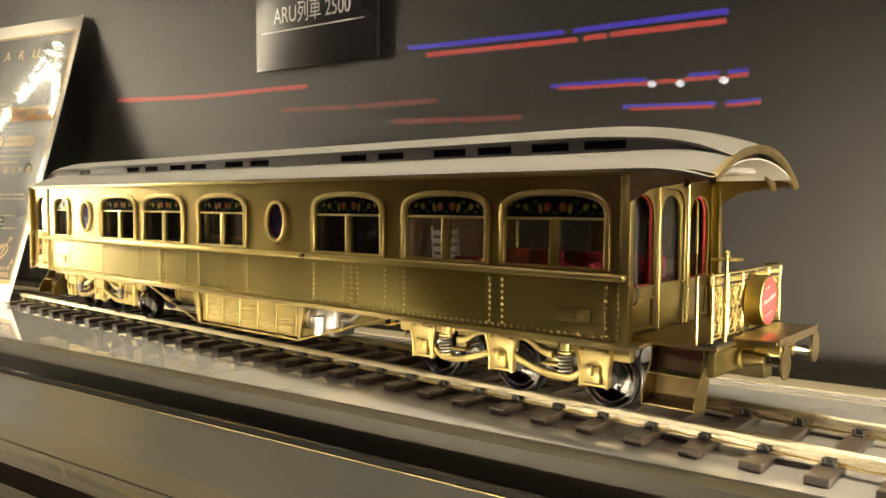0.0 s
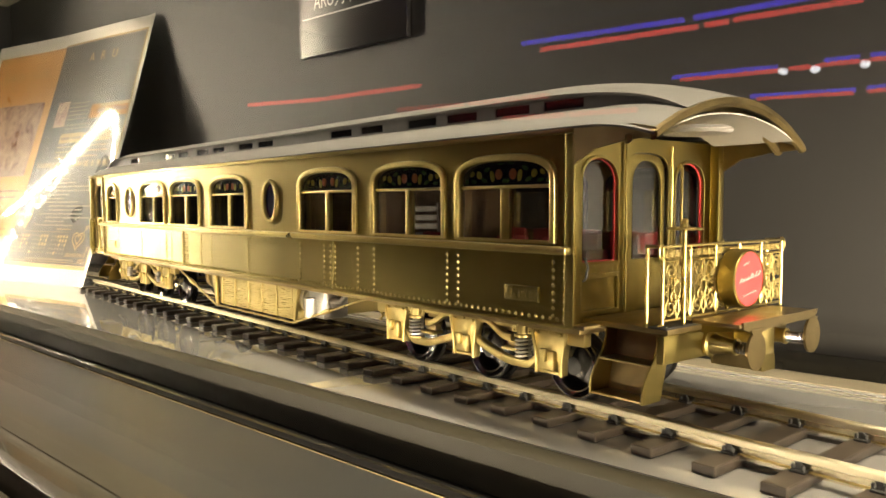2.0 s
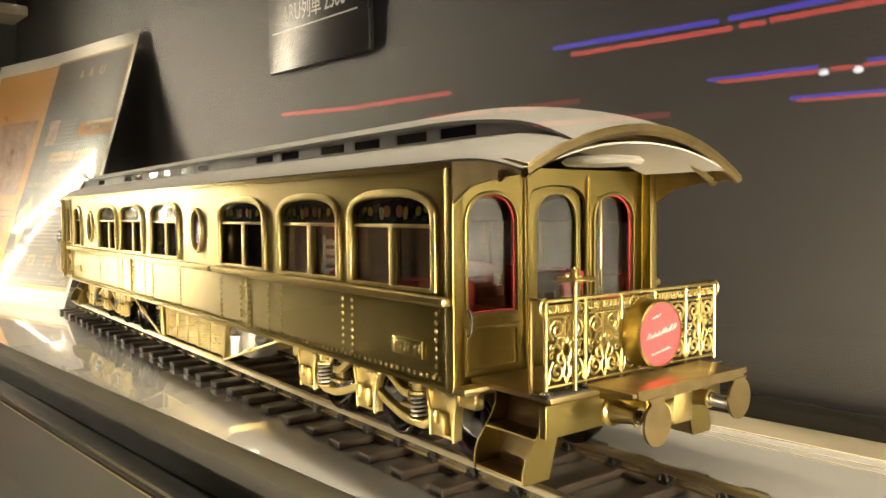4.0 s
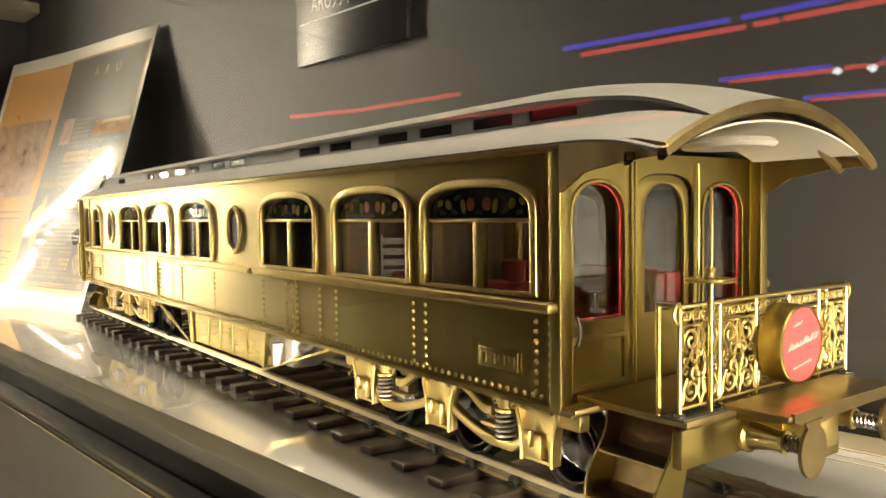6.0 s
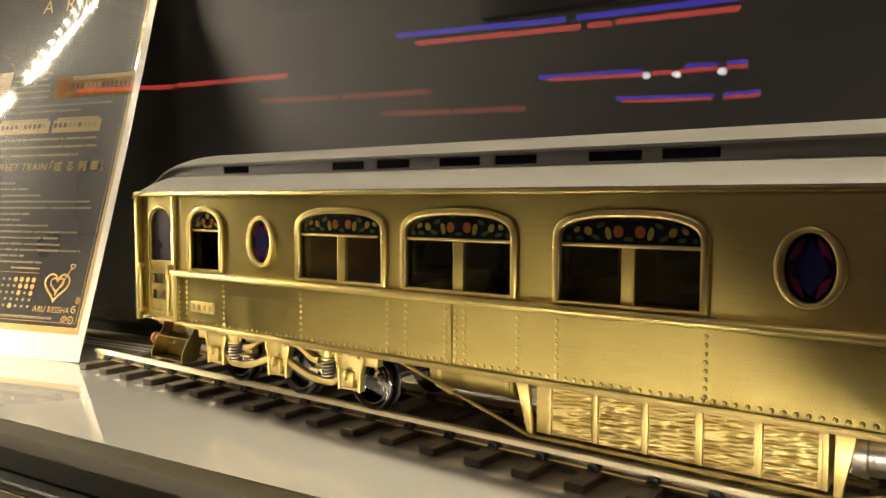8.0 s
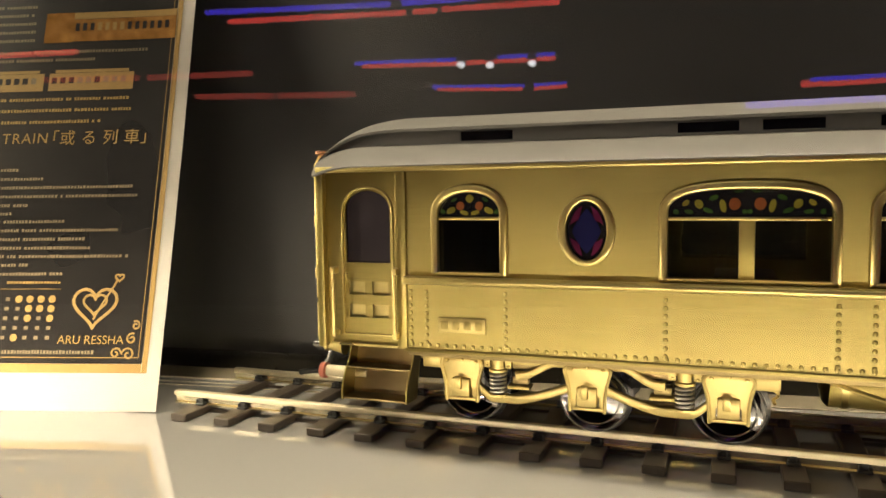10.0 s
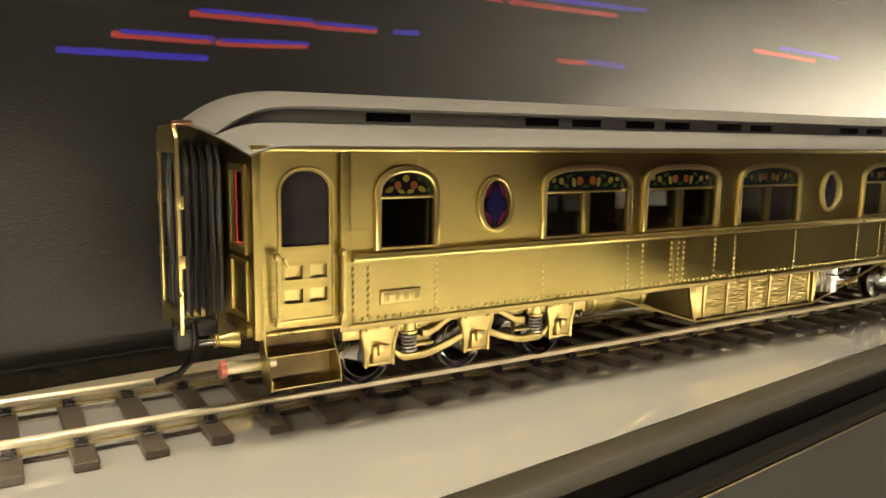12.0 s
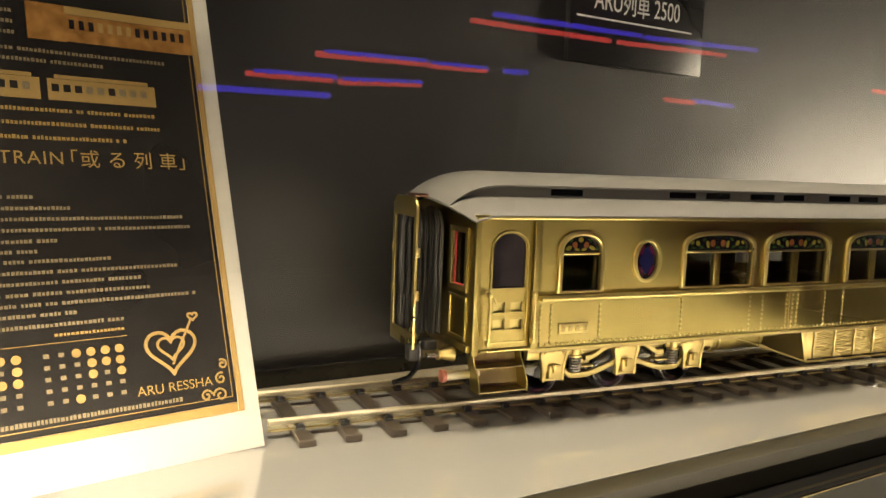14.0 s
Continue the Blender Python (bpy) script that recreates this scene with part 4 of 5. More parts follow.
# steps: two curved cheeks with treads and risers
def steps(x0, x1, y, s):
    """A shallow box of two steps: side cheeks that flare towards the foot, a back plate and two treads."""
    st = child_empty("entrance_steps", car)
    front = []
    for k in range(13):
        f = k / 12
        front.append((-0.0015 + 0.0085 * f - 0.0016 * math.sin(2 * math.pi * f), 0.0172 + 0.0233 * f))
    prof = [(0.0085, 0.0172), (0.0150, 0.0405)] + front[::-1]
    for x in (x0, x1):
        part("cheek", plate([[(y + s * a, b) for a, b in prof]], 0.0008, east_at(x + 0.0004)), brass, st, smooth=False)
    lean = math.atan2(0.0065, 0.0233)
    turn = Matrix.Translation((0, y + s * 0.0112, 0.0288)) @ Matrix.Rotation(-s * lean, 4, "X")
    part("back", box(x0 + 0.0001, x1 - 0.0001, -0.0003, 0.0003, -0.0119, 0.0119, m=turn), brass_dull, st)
    part("tread", box(x0 + 0.0001, x1 - 0.0001, *sorted((y - s * 0.0012, y + s * 0.0084)), 0.0174, 0.0182, 0.0002), brass_dull, st)
    part("tread", box(x0 + 0.0001, x1 - 0.0001, *sorted((y + s * 0.0030, y + s * 0.0114)), 0.0290, 0.0298, 0.0002), brass_dull, st)
    return st


steps(0.0055, 0.0268, 0.0045, 1)
steps(LEN + 0.0065, LEN + 0.0345, 0.0045, 1)
steps(0.0055, 0.0268, WID - 0.0045, -1)
steps(LEN + 0.0065, LEN + 0.0345, WID - 0.0045, -1)

# vestibule at the closed end
for s, y in ((-1, 0.0), (1, WID)):
    dr = child_empty("vestibule_door", car, "brass door with an arched window and four small panels")
    yo = 0.0016 if s < 0 else WID - 0.0016
    m = front_at(yo) if s < 0 else Matrix.Translation((0, yo, 0)) @ Matrix.Diagonal((1, -1, 1, 1)) @ FRONT
    dx0, dx1 = LEN + 0.0065, LEN + 0.0335
    c0, c1 = LEN + 0.0105, LEN + 0.0295
    part("leaf", plate([rect(dx0 - 0.0066, dx1, 0.0400, 0.1085), arch(c0, c1, 0.0725, 0.0925, 0.1005, power=2.1)] +
                       [rect(a, a + 0.0070, b, b + 0.0052) for a in (c0 + 0.0010, c0 + 0.0110) for b in (0.0510, 0.0600)], 0.0012, m), brass, dr, smooth=False)
    part("recess", box(c0 - 0.001, c1 + 0.001, yo + 0.0024 if s < 0 else yo - 0.0032, yo + 0.0032 if s < 0 else yo - 0.0024, 0.0490, 0.0690), brass_cast, dr, "pale recessed door panels")
    part("moulding", plate([arch(c0 - 0.0016, c1 + 0.0016, 0.0440, 0.0925, 0.1021, power=2.1), arch(c0 - 0.0008, c1 + 0.0008, 0.0448, 0.0925, 0.1013, power=2.1)], 0.0010, Matrix.Translation((0, s * 0.0008, 0)) @ m, 0.0002), brass_bright, dr)
    p = part("pane", box(c0, c1, *sorted((yo - s * 0.0018, yo - s * 0.0022)), 0.0720, 0.1010), door_glass, dr, "grey door glass with its reflection put into the colour")
    p.visible_shadow = False
    for x in (LEN + 0.0072, LEN + 0.0332):
        yy = y + s * 0.0034
        part("grab_rail", tube([(x, y, 0.0445), (x, yy, 0.0452), (x, yy, 0.0700), (x, y, 0.0707)], 0.0008, 8), brass_bright, dr)
        for z in (0.0452, 0.0698):
            part("rail_knob", box(x - 0.0011, x + 0.0011, *sorted((y + s * 0.0003, y + s * 0.0042)), z - 0.0013, z + 0.0013, 0.0005), brass_bright, dr)
    part("lever", tube([(c0 + 0.0005, yo + s * 0.0002, 0.0680), (c0 + 0.0005, yo + s * 0.0016, 0.0680), (c0 + 0.0018, yo + s * 0.0018, 0.0650)], 0.0005, 6), brass_bright, dr)
    strip("corner_post", LEN - 0.0010, LEN + 0.0022, *((-0.0012, 0.0020) if s < 0 else (WID - 0.0020, WID + 0.0012)), 0.0390, 0.1078, brass)
    strip("threshold", LEN + 0.0040, LEN + 0.0360, *((-0.0006, 0.0040) if s < 0 else (WID - 0.0040, WID + 0.0006)), 0.0400, 0.0412, brass_bright, 0.0003)

WEST = Matrix.Diagonal((-1, 1, 1, 1)) @ EAST
gw0, gw1 = 0.0325, WID - 0.0315
end_loop = [(0.0, 0.0400), (WID, 0.0400)] + [(WID / 2 + (WID / 2 + 0.001) * math.cos(math.pi * k / 16), end_z(WID / 2 + (WID / 2 + 0.001) * math.cos(math.pi * k / 16)) - 0.0012) for k in range(17)]
part("end_wall", plate([end_loop, rect(0.0100, 0.0280, 0.0710, 0.1010), rect(WID - 0.0280, WID - 0.0100, 0.0710, 0.1010), rect(gw0 + 0.008, gw1 - 0.008, 0.0420, 0.1020)], 0.0014, Matrix.Translation((LEN, 0, 0)) @ WEST), brass, car, smooth=False)
for y0 in (0.0100, WID - 0.0280):
    w = child_empty("end_window", car)
    part("frame", plate([rect(y0 - 0.0014, y0 + 0.0194, 0.0694, 0.1026), rect(y0 + 0.0012, y0 + 0.0168, 0.0722, 0.0998)], 0.0020, Matrix.Translation((LEN - 0.0012, 0, 0)) @ WEST, 0.0004), brass_bright, w)
    part("lining", plate([rect(y0 + 0.0001, y0 + 0.0179, 0.0711, 0.1009), rect(y0 + 0.0016, y0 + 0.0164, 0.0726, 0.0994)], 0.0006, Matrix.Translation((LEN + 0.0012, 0, 0)) @ WEST), red_cloth, w, "red lining of the end window")
    p = part("pane", box(LEN + 0.0016, LEN + 0.0020, y0, y0 + 0.0180, 0.0710, 0.1010), tinted_glass, w)
    p.visible_shadow = False
    part("panel", plate([rect(y0 - 0.0014, y0 + 0.0194, 0.0440, 0.0670), rect(y0 + 0.0004, y0 + 0.0176, 0.0458, 0.0652)], 0.0012, Matrix.Translation((LEN - 0.0010, 0, 0)) @ WEST, 0.0004), brass_bright, w)
    strip("end_beam", LEN - 0.0030, LEN, y0 - 0.0080, y0 + 0.0200, 0.0400, 0.0435, brass, 0.0004)

# gangway: pleated bellows and an outer frame
gang = child_empty("gangway", car, "black pleated gangway bellows in a brass frame")


def bellows():
    """Cloth gathered in uneven upright folds between the end wall and the outer frame."""
    side_z = [0.0430 + 0.0045 * k for k in range(14)]
    ring0 = [(gw0 + 0.0045, z) for z in side_z] + [(gw0 + 0.0085, 0.1080), (MID, 0.1095), (gw1 - 0.0085, 0.1080)] + [(gw1 - 0.0045, z) for z in side_z[::-1]]
    rows = []
    n = 44
    for k in range(n + 1):
        f = k / n
        x = LEN - 0.0014 - 0.0165 * f
        pinch = 1 - (2 * f - 1) ** 4
        ring = []
        for y, z in ring0:
            c = Vector((0, y - MID, z - 0.075)).normalized()
            sway = 2.6 * noise.noise(Vector((3.1, y * 20, z * 26)))
            d = 0.0015 * math.sin(2 * math.pi * 5.3 * f + sway) + 0.0010 * math.sin(2 * math.pi * 11.0 * f - 1.6 * sway) + 0.0022 * noise.noise(Vector((f * 4.0, y * 60, z * 45)))
            ring.append((x, y + c.y * (d - 0.0012) * pinch, z + c.z * d * pinch))
        rows.append(ring)
    return loft(rows)


part("bellows", thick(bellows(), 0.0005), bellows_cloth, gang, "creased black cloth bellows")
GX = LEN - 0.0185
outer = [(gw0 - 0.0015, 0.0360), (gw1 + 0.0015, 0.0360), (gw1 + 0.0015, 0.1120), (gw1 - 0.0030, 0.1165), (gw0 + 0.0030, 0.1165), (gw0 - 0.0015, 0.1120)]
inner = [(gw0 + 0.0020, 0.0440), (gw1 - 0.0020, 0.0440), (gw1 - 0.0020, 0.1060), (gw0 + 0.0020, 0.1060)]
part("outer_frame", plate([outer, inner], 0.0016, Matrix.Translation((GX - 0.0016, 0, 0)) @ WEST, 0.0003), brass_bright, gang)
for y in (gw0 - 0.0022, gw1 + 0.0002):
    for z in (0.0620, 0.0850):
        part("hinge", box(GX - 0.0018, GX + 0.0012, y, y + 0.0020, z, z + 0.0050, 0.0004), brass_bright, gang)
part("copper_clip", box(GX - 0.0020, GX + 0.0060, gw0 + 0.0010, gw0 + 0.0110, 0.1166, 0.1184, 0.0004), surface("copper", (0.85, 0.45, 0.30), (0.95, 0.58, 0.42), (0.2, 0.3), 1.0), gang, "bright copper clip")
part("clasp", box(GX - 0.0030, GX + 0.0030, gw0 - 0.0010, gw0 + 0.0060, 0.0295, 0.0385, 0.0010), black_metal, gang)
part("clasp", box(GX + 0.0050, GX + 0.0130, gw0 - 0.0020, gw0 + 0.0080, 0.0350, 0.0405, 0.0012), black_metal, gang)
part("coupling_hook", tube([(-0.5815, gw0 + 0.0015, 0.0400), (-0.5812, gw0 + 0.0015, 0.0320), (-0.5830, gw0 + 0.001, 0.0250), (-0.5880, gw0, 0.0205), (-0.5970, gw0 - 0.001, 0.0190)], 0.0014, 10), tyre_steel, gang)
for y in (0.0210, WID - 0.0210):
    bf = child_empty("buffer", car)
    part("housing", lathe([(0, 0.0040), (0.0012, 0.0036), (0.0075, 0.0022), (0.0082, 0.0028), (0.0090, 0.0028)], (LEN - 0.0010, y, 0.0350), (-1, 0, 0), 22), brass_bright, bf)
    part("plunger", cyl((LEN - 0.0095, y, 0.0350), (LEN - 0.0160, y, 0.0350), 0.0014, n=12), steel, bf)
for y in (0.0160,):
    pipe = child_empty("air_pipe", car)
    part("tube", cyl((LEN + 0.0120, y, 0.0250), (LEN - 0.0070, y, 0.0250), 0.0024, n=16), rail_metal, pipe)
    part("cap", lathe([(0, 0.0026), (0.0004, 0.0034), (0.0026, 0.0034), (0.0028, 0.0015), (0.0030, 0.0010)], (LEN - 0.0070, y, 0.0250), (-1, 0, 0), 18), cap_copper, pipe, "reddish copper end cap")

# underframe ---------------------------------------------------------
strip("underframe", LEN + 0.0350, -0.0010, 0.0050, WID - 0.0050, 0.0365, 0.0395, brass_dull, 0.0004)
batt = child_empty("battery_box", car, "brass box with rough plank sides hung under the floor")
part("box_body", box(-0.3185, -0.2175, 0.0115, WID - 0.0115, 0.0168, 0.0370, 0.0005), brass_cast, batt)
rng = random.Random(9)
for s, y in ((-1, 0.0115), (1, WID - 0.0115)):
    for k in range(5):
        x = -0.3120 + k * 0.0188
        # rough plank faces between battens
        rows = []
        for i in range(37):
            rows.append([(x + 0.0008 + 0.0158 * j / 14, y + s * (0.0006 + 0.0007 * noise.noise(Vector((j * 0.21 + k * 9, i * 1.7, s)))), 0.0176 + 0.0186 * i / 36) for j in range(15)])
        part("plank_face", loft(rows), brass_cast, batt, smooth=False)
        part("batten", box(x - 0.0012, x + 0.0006, *sorted((y, y + s * 0.0012)), 0.0172, 0.0366, 0.0003), brass_cast, batt)
    part("batten", box(-0.2190, -0.2172, *sorted((y, y + s * 0.0012)), 0.0172, 0.0366, 0.0003), brass_cast, batt)
    yt = y + s * 0.0022
    tr = child_empty("truss", car)
    part("rod", tube([(-0.3920, yt, 0.0385), (-0.3200, yt, 0.0158), (-0.2145, yt, 0.0158), (-0.1380, yt, 0.0370)], 0.0007, 8), brass_bright, tr)
    for x in (-0.3200, -0.2145):
        lean = 0.004 if x < -0.3 else -0.002
        part("queen_post", plate([[(x - 0.0010, 0.0152), (x + 0.0010, 0.0152), (x + 0.0030 - lean, 0.0372), (x - 0.0030 - lean, 0.0372)]], 0.0022, front_at(yt - s * 0.0002) if s < 0 else front_at(yt + 0.0020), 0.0003), brass_bright, tr)
    for xa, za in ((-0.3600, 0.0284), (-0.1780, 0.0260)):
        part("turnbuckle", cyl((xa - 0.0040, yt, za + (0.0013 if xa < -0.3 else -0.0011)), (xa + 0.0040, yt, za - (0.0013 if xa < -0.3 else -0.0011)), 0.0014, n=8), brass_bright, tr)
tank = child_empty("air_tank", car)
part("drum", lathe([(0, 0.0010), (0.0012, 0.0062), (0.0030, 0.0080), (0.0200, 0.0080), (0.0210, 0.0083), (0.0225, 0.0080), (0.0460, 0.0080), (0.0478, 0.0062), (0.0490, 0.0010)], (-0.3850, 0.0360, 0.0290), (1, 0, 0), 28), brass, tank)
part("pipe", cyl((-0.3365, 0.0360, 0.0300), (-0.3190, 0.0360, 0.0300), 0.0030, n=14), brass, tank)
for x in (-0.3780, -0.3430):
    part("band", lathe([(0, 0.0084), (0.0022, 0.0084)], (x, 0.0360, 0.0290), (1, 0, 0), 28), brass_bright, tank)
comp = child_empty("compressor", car, "bright silver cast compressor under the floor")
part("cylinder", lathe([(0, 0.002), (0.0008, 0.0062), (0.0040, 0.0066), (0.0044, 0.0054), (0.0085, 0.0054), (0.0090, 0.0070), (0.0105, 0.0070), (0.0110, 0.0060), (0.0180, 0.0060), (0.0190, 0.0030), (0.0240, 0.0026), (0.0250, 0.0012)], (-0.2120, 0.0260, 0.0290), (1, 0, 0), 24), silver, comp)
for k in range(8):
    a = 2 * math.pi * k / 8
    part("bolt", cyl((-0.2124, 0.0260 + 0.0052 * math.cos(a), 0.0290 + 0.0052 * math.sin(a)), (-0.2108, 0.0260 + 0.0052 * math.cos(a), 0.0290 + 0.0052 * math.sin(a)), 0.0007, n=6), silver, comp)
part("crankcase", box(-0.2040, -0.1900, 0.0200, 0.0340, 0.0215, 0.0360, 0.0022), silver, comp)
part("valve_chest", cyl((-0.1990, 0.0190, 0.0225), (-0.1990, 0.0190, 0.0310), 0.0030, n=16), silver, comp)
part("outlet_pipe", tube([(-0.1900, 0.0240, 0.0300), (-0.1820, 0.0240, 0.0305), (-0.1780, 0.0240, 0.0330), (-0.1740, 0.0240, 0.0380)], 0.0012, 8), silver, comp)
for o in comp.children:
    o.data.transform(Matrix.Translation((-0.2110, 0.0190, 0.0285)) @ Matrix.Scale(1.22, 4) @ Matrix.Translation((0.2110, -0.0260, -0.0285)))


# bogies -------------------------------------------------------------
def bogie(cx, axles):
    bg = group_empty("bogie", "six-wheeled cast brass bogie with coil springs standing on the rails", "bogie", "carriage bogies")
    R, zc = 0.0130, 0.0092 + 0.0130
    for ax in axles:
        for s, y in ((-1, TY - 0.0235), (1, TY + 0.0235)):
            wh = child_empty("wheel", bg)
            sg = -s
            prof = [(-0.0022, 0.0030), (-0.0022, R - 0.0030), (-0.0026, R - 0.0026), (-0.0026, R), (0.0016, R - 0.0002), (0.0020, R + 0.0014), (0.0028, R + 0.0012), (0.0028, R - 0.0030), (0.0010, R - 0.0036), (0.0008, 0.0040), (0.0024, 0.0030)]
            part("tyre", lathe(prof, (ax, y, zc), (0, sg, 0), 40), tyre_steel, wh, "polished dark steel wheel tyre")
            for rr_ in (R - 0.0008, R - 0.0032):
                part("ring", lathe([(-0.0029, rr_ - 0.0003), (-0.0031, rr_), (-0.0029, rr_ + 0.0003)], (ax, y, zc), (0, sg, 0), 40), steel, wh, "thin bright steel ring")
            part("disc", lathe([(-0.0032, 0.0016), (-0.0030, 0.0034), (-0.0024, 0.0040), (-0.0023, R - 0.0034)], (ax, y, zc), (0, sg, 0), 32), black_metal, wh, "blackened wheel disc")
        part("axle", cyl((ax, TY - 0.022, zc), (ax, TY + 0.022, zc), 0.0020, n=14), steel, bg)
    for s in (-1, 1):
        yo = 0.0110 if s < 0 else 2 * TY - 0.0110       # outer face of the side frame

        def fr(depth):
            return front_at(yo) if s < 0 else Matrix.Translation((0, yo, 0)) @ Matrix.Diagonal((1, -1, 1, 1)) @ FRONT
        for ax in axles:
            # pedestal: a keystone horn plate with a raised rim, and its axle box
            ped = [(-0.0088, 0.0325), (-0.0086, 0.0340), (-0.0077, 0.0354), (-0.0060, 0.0362), (0.0060, 0.0362), (0.0077, 0.0354), (0.0086, 0.0340), (0.0088, 0.0325),
                   (0.0080, 0.0290), (0.0072, 0.0250), (0.0067, 0.0200), (0.0066, 0.0135), (0.0042, 0.0132), (0.0040, 0.0200), (-0.0040, 0.0200), (-0.0042, 0.0132), (-0.0066, 0.0135), (-0.0067, 0.0200), (-0.0072, 0.0250), (-0.0080, 0.0290)]
            pd = child_empty("axle_guard", bg)
            part("horn_plate", plate([[(ax + a, b) for a, b in ped]], 0.0034, Matrix.Translation((0, s * 0.0008, 0)) @ fr(0), 0.0006), brass_cast, pd)
            rim = [(ax + a * 0.95, yo + s * 0.0010, b - 0.0004) for a, b in [ped[11], ped[10], ped[9], ped[8], ped[7], ped[6], ped[5], ped[4], ped[3], ped[2], ped[1], ped[0], ped[19], ped[18], ped[17], ped[16]]]
            part("rim", tube(rim, 0.0007, 6), brass_cast, pd)
            part("axle_box", box(ax - 0.0037, ax + 0.0037, *sorted((yo + s * 0.0028, yo - s * 0.0030)), 0.0158, 0.0252, 0.0007), brass_cast, pd)
            part("lid", box(ax - 0.0020, ax + 0.0008, *sorted((yo + s * 0.0046, yo + s * 0.0024)), 0.0200, 0.0266, 0.0006), brass_bright, pd)
            part("keeper", box(ax - 0.0056, ax + 0.0056, *sorted((yo + s * 0.0010, yo - s * 0.0022)), 0.0136, 0.0152, 0.0003), brass_cast, pd)
            for a, b in ((-0.0058, 0.0335), (0.0058, 0.0335), (0.0, 0.0345)):
                part("bolt_head", lathe([(0, 0.0009), (0.0007, 0.0008), (0.0010, 0.0004)], (ax + a, yo + s * 0.0007, b), (0, s, 0), 8), brass_bright, pd)
        x0, x1 = axles[0], axles[2]
        ys = sorted((yo - s * 0.0004, yo - s * 0.0034))
        part("top_beam", box(x0 - 0.0115, x1 + 0.0115, ys[0], ys[1], 0.0330, 0.0366, 0.0006), brass_cast, bg)
        for sx in (-1, 1):
            part("end_block", box(*sorted((axles[1] + sx * (x1 - axles[1] + 0.0072), axles[1] + sx * (x1 - axles[1] + 0.0165))), *sorted((yo + s * 0.0002, yo - s * 0.0040)), 0.0290, 0.0362, 0.0008), brass_cast, bg)
        # a bridge beam arching over the middle axle
        arc = []
        for k in range(37):
            f = -1 + 2 * k / 36
            rise = min(1.0, max(0.0, (0.92 - abs(f)) / 0.55))
            arc.append((axles[1] + 0.0275 * f, 0.0278 + 0.0082 * rise * rise * (3 - 2 * rise)))
        part("bridge_beam", plate([[(x, z - 0.0021) for x, z in arc] + [(x, z + 0.0019) for x, z in arc[::-1]]], 0.0030, (Matrix.Translation((0, s * 0.0004, 0)) @ fr(0)), 0.0006), brass_cast, bg)
        for a, b in zip(axles, axles[1:]):
            inner_ = 1 if b == axles[1] else -1
            m_, h = (a + b) / 2, (b - a) / 2
            # drooping equaliser, lowest beside the outer axle
            lo, up = [], []
            for k in range(29):
                f = -0.92 + 1.84 * k / 28
                zz = 0.0156 + (0.0120 * ((-0.50 - f) / 0.42) ** 1.3 if f < -0.50 else (0.0105 * ((f + 0.12) / 1.04) ** 1.35 if f > -0.12 else 0.0))
                lo.append((m_ + inner_ * h * f, zz - 0.0022))
                up.append((m_ + inner_ * h * f, zz + 0.0022))
            part("equaliser", plate([lo + up[::-1]], 0.0030, (Matrix.Translation((0, s * 0.0004, 0)) @ fr(0)), 0.0007), brass_cast, bg)
            spx = m_ - inner_ * 0.0098
            sp = child_empty("coil_spring", bg)
            helix = [(spx + 0.0029 * math.cos(q), yo - s * 0.0002 + 0.0029 * math.sin(q), 0.0182 + 0.0112 * q / (2 * math.pi * 5.5)) for q in [2 * math.pi * 5.5 * k / 90 for k in range(91)]]
            part("coil", tube(helix, 0.00066, 7), spring_steel, sp, "bright steel coil")
            part("core", cyl((spx, yo - s * 0.0002, 0.0178), (spx, yo - s * 0.0002, 0.0300), 0.0020, n=12), black_metal, sp)
            part("spring_cap", lathe([(0, 0.0036), (0.0012, 0.0036), (0.0016, 0.0026), (0.0060, 0.0026)], (spx, yo - s * 0.0002, 0.0294), (0, 0, 1), 16), brass_cast, sp)
            part("spring_seat", lathe([(0, 0.0026), (0.0006, 0.0036), (0.0012, 0.0036)], (spx, yo - s * 0.0002, 0.0172), (0, 0, 1), 16), brass_cast, sp)
            for qx in (-0.0042, 0.0042):
                part("side_plate", box(spx + qx - 0.0013, spx + qx + 0.0013, *sorted((yo + s * 0.0008, yo - s * 0.0008)), 0.0312, 0.0372, 0.0003), brass_cast, bg)
                for bz in (0.0324, 0.0356):
                    part("bolt_head", lathe([(0, 0.0007), (0.0006, 0.0006), (0.0008, 0.0003)], (spx + qx, yo + s * 0.0008, bz), (0, s, 0), 6), brass_bright, bg)
            # second spring behind, brake block and its hanger
            helix = [(spx + inner_ * 0.0062 + 0.0020 * math.cos(q), yo - s * 0.0075 + 0.0020 * math.sin(q), 0.0200 + 0.0090 * q / (2 * math.pi * 5)) for q in [2 * math.pi * 5 * k / 60 for k in range(61)]]
            part("rear_coil", tube(helix, 0.0005, 6), steel, sp)
            hx = spx + inner_ * 0.0078
            part("brake_block", box(hx - 0.0044, hx + 0.0044, *sorted((yo + s * 0.0002, yo - s * 0.0062)), 0.0208, 0.0226, 0.0005), brass_cast, bg)
            part("brake_shoe", box(hx - 0.0030, hx + 0.0034, *sorted((yo - s * 0.0020, yo - s * 0.0060)), 0.0226, 0.0268, 0.0006), brass_dull, bg)
            part("gusset", box(hx + inner_ * 0.0020 - 0.0050, hx + inner_ * 0.0020 + 0.0050, *sorted((yo - s * 0.0030, yo - s * 0.0070)), 0.0300, 0.0335, 0.0006), brass_dull, bg)
    part("bolster", box(axles[0] - 0.006, axles[2] + 0.006, TY - 0.028, TY + 0.028, 0.0330, 0.0362, 0.0008), brass_cast, bg)
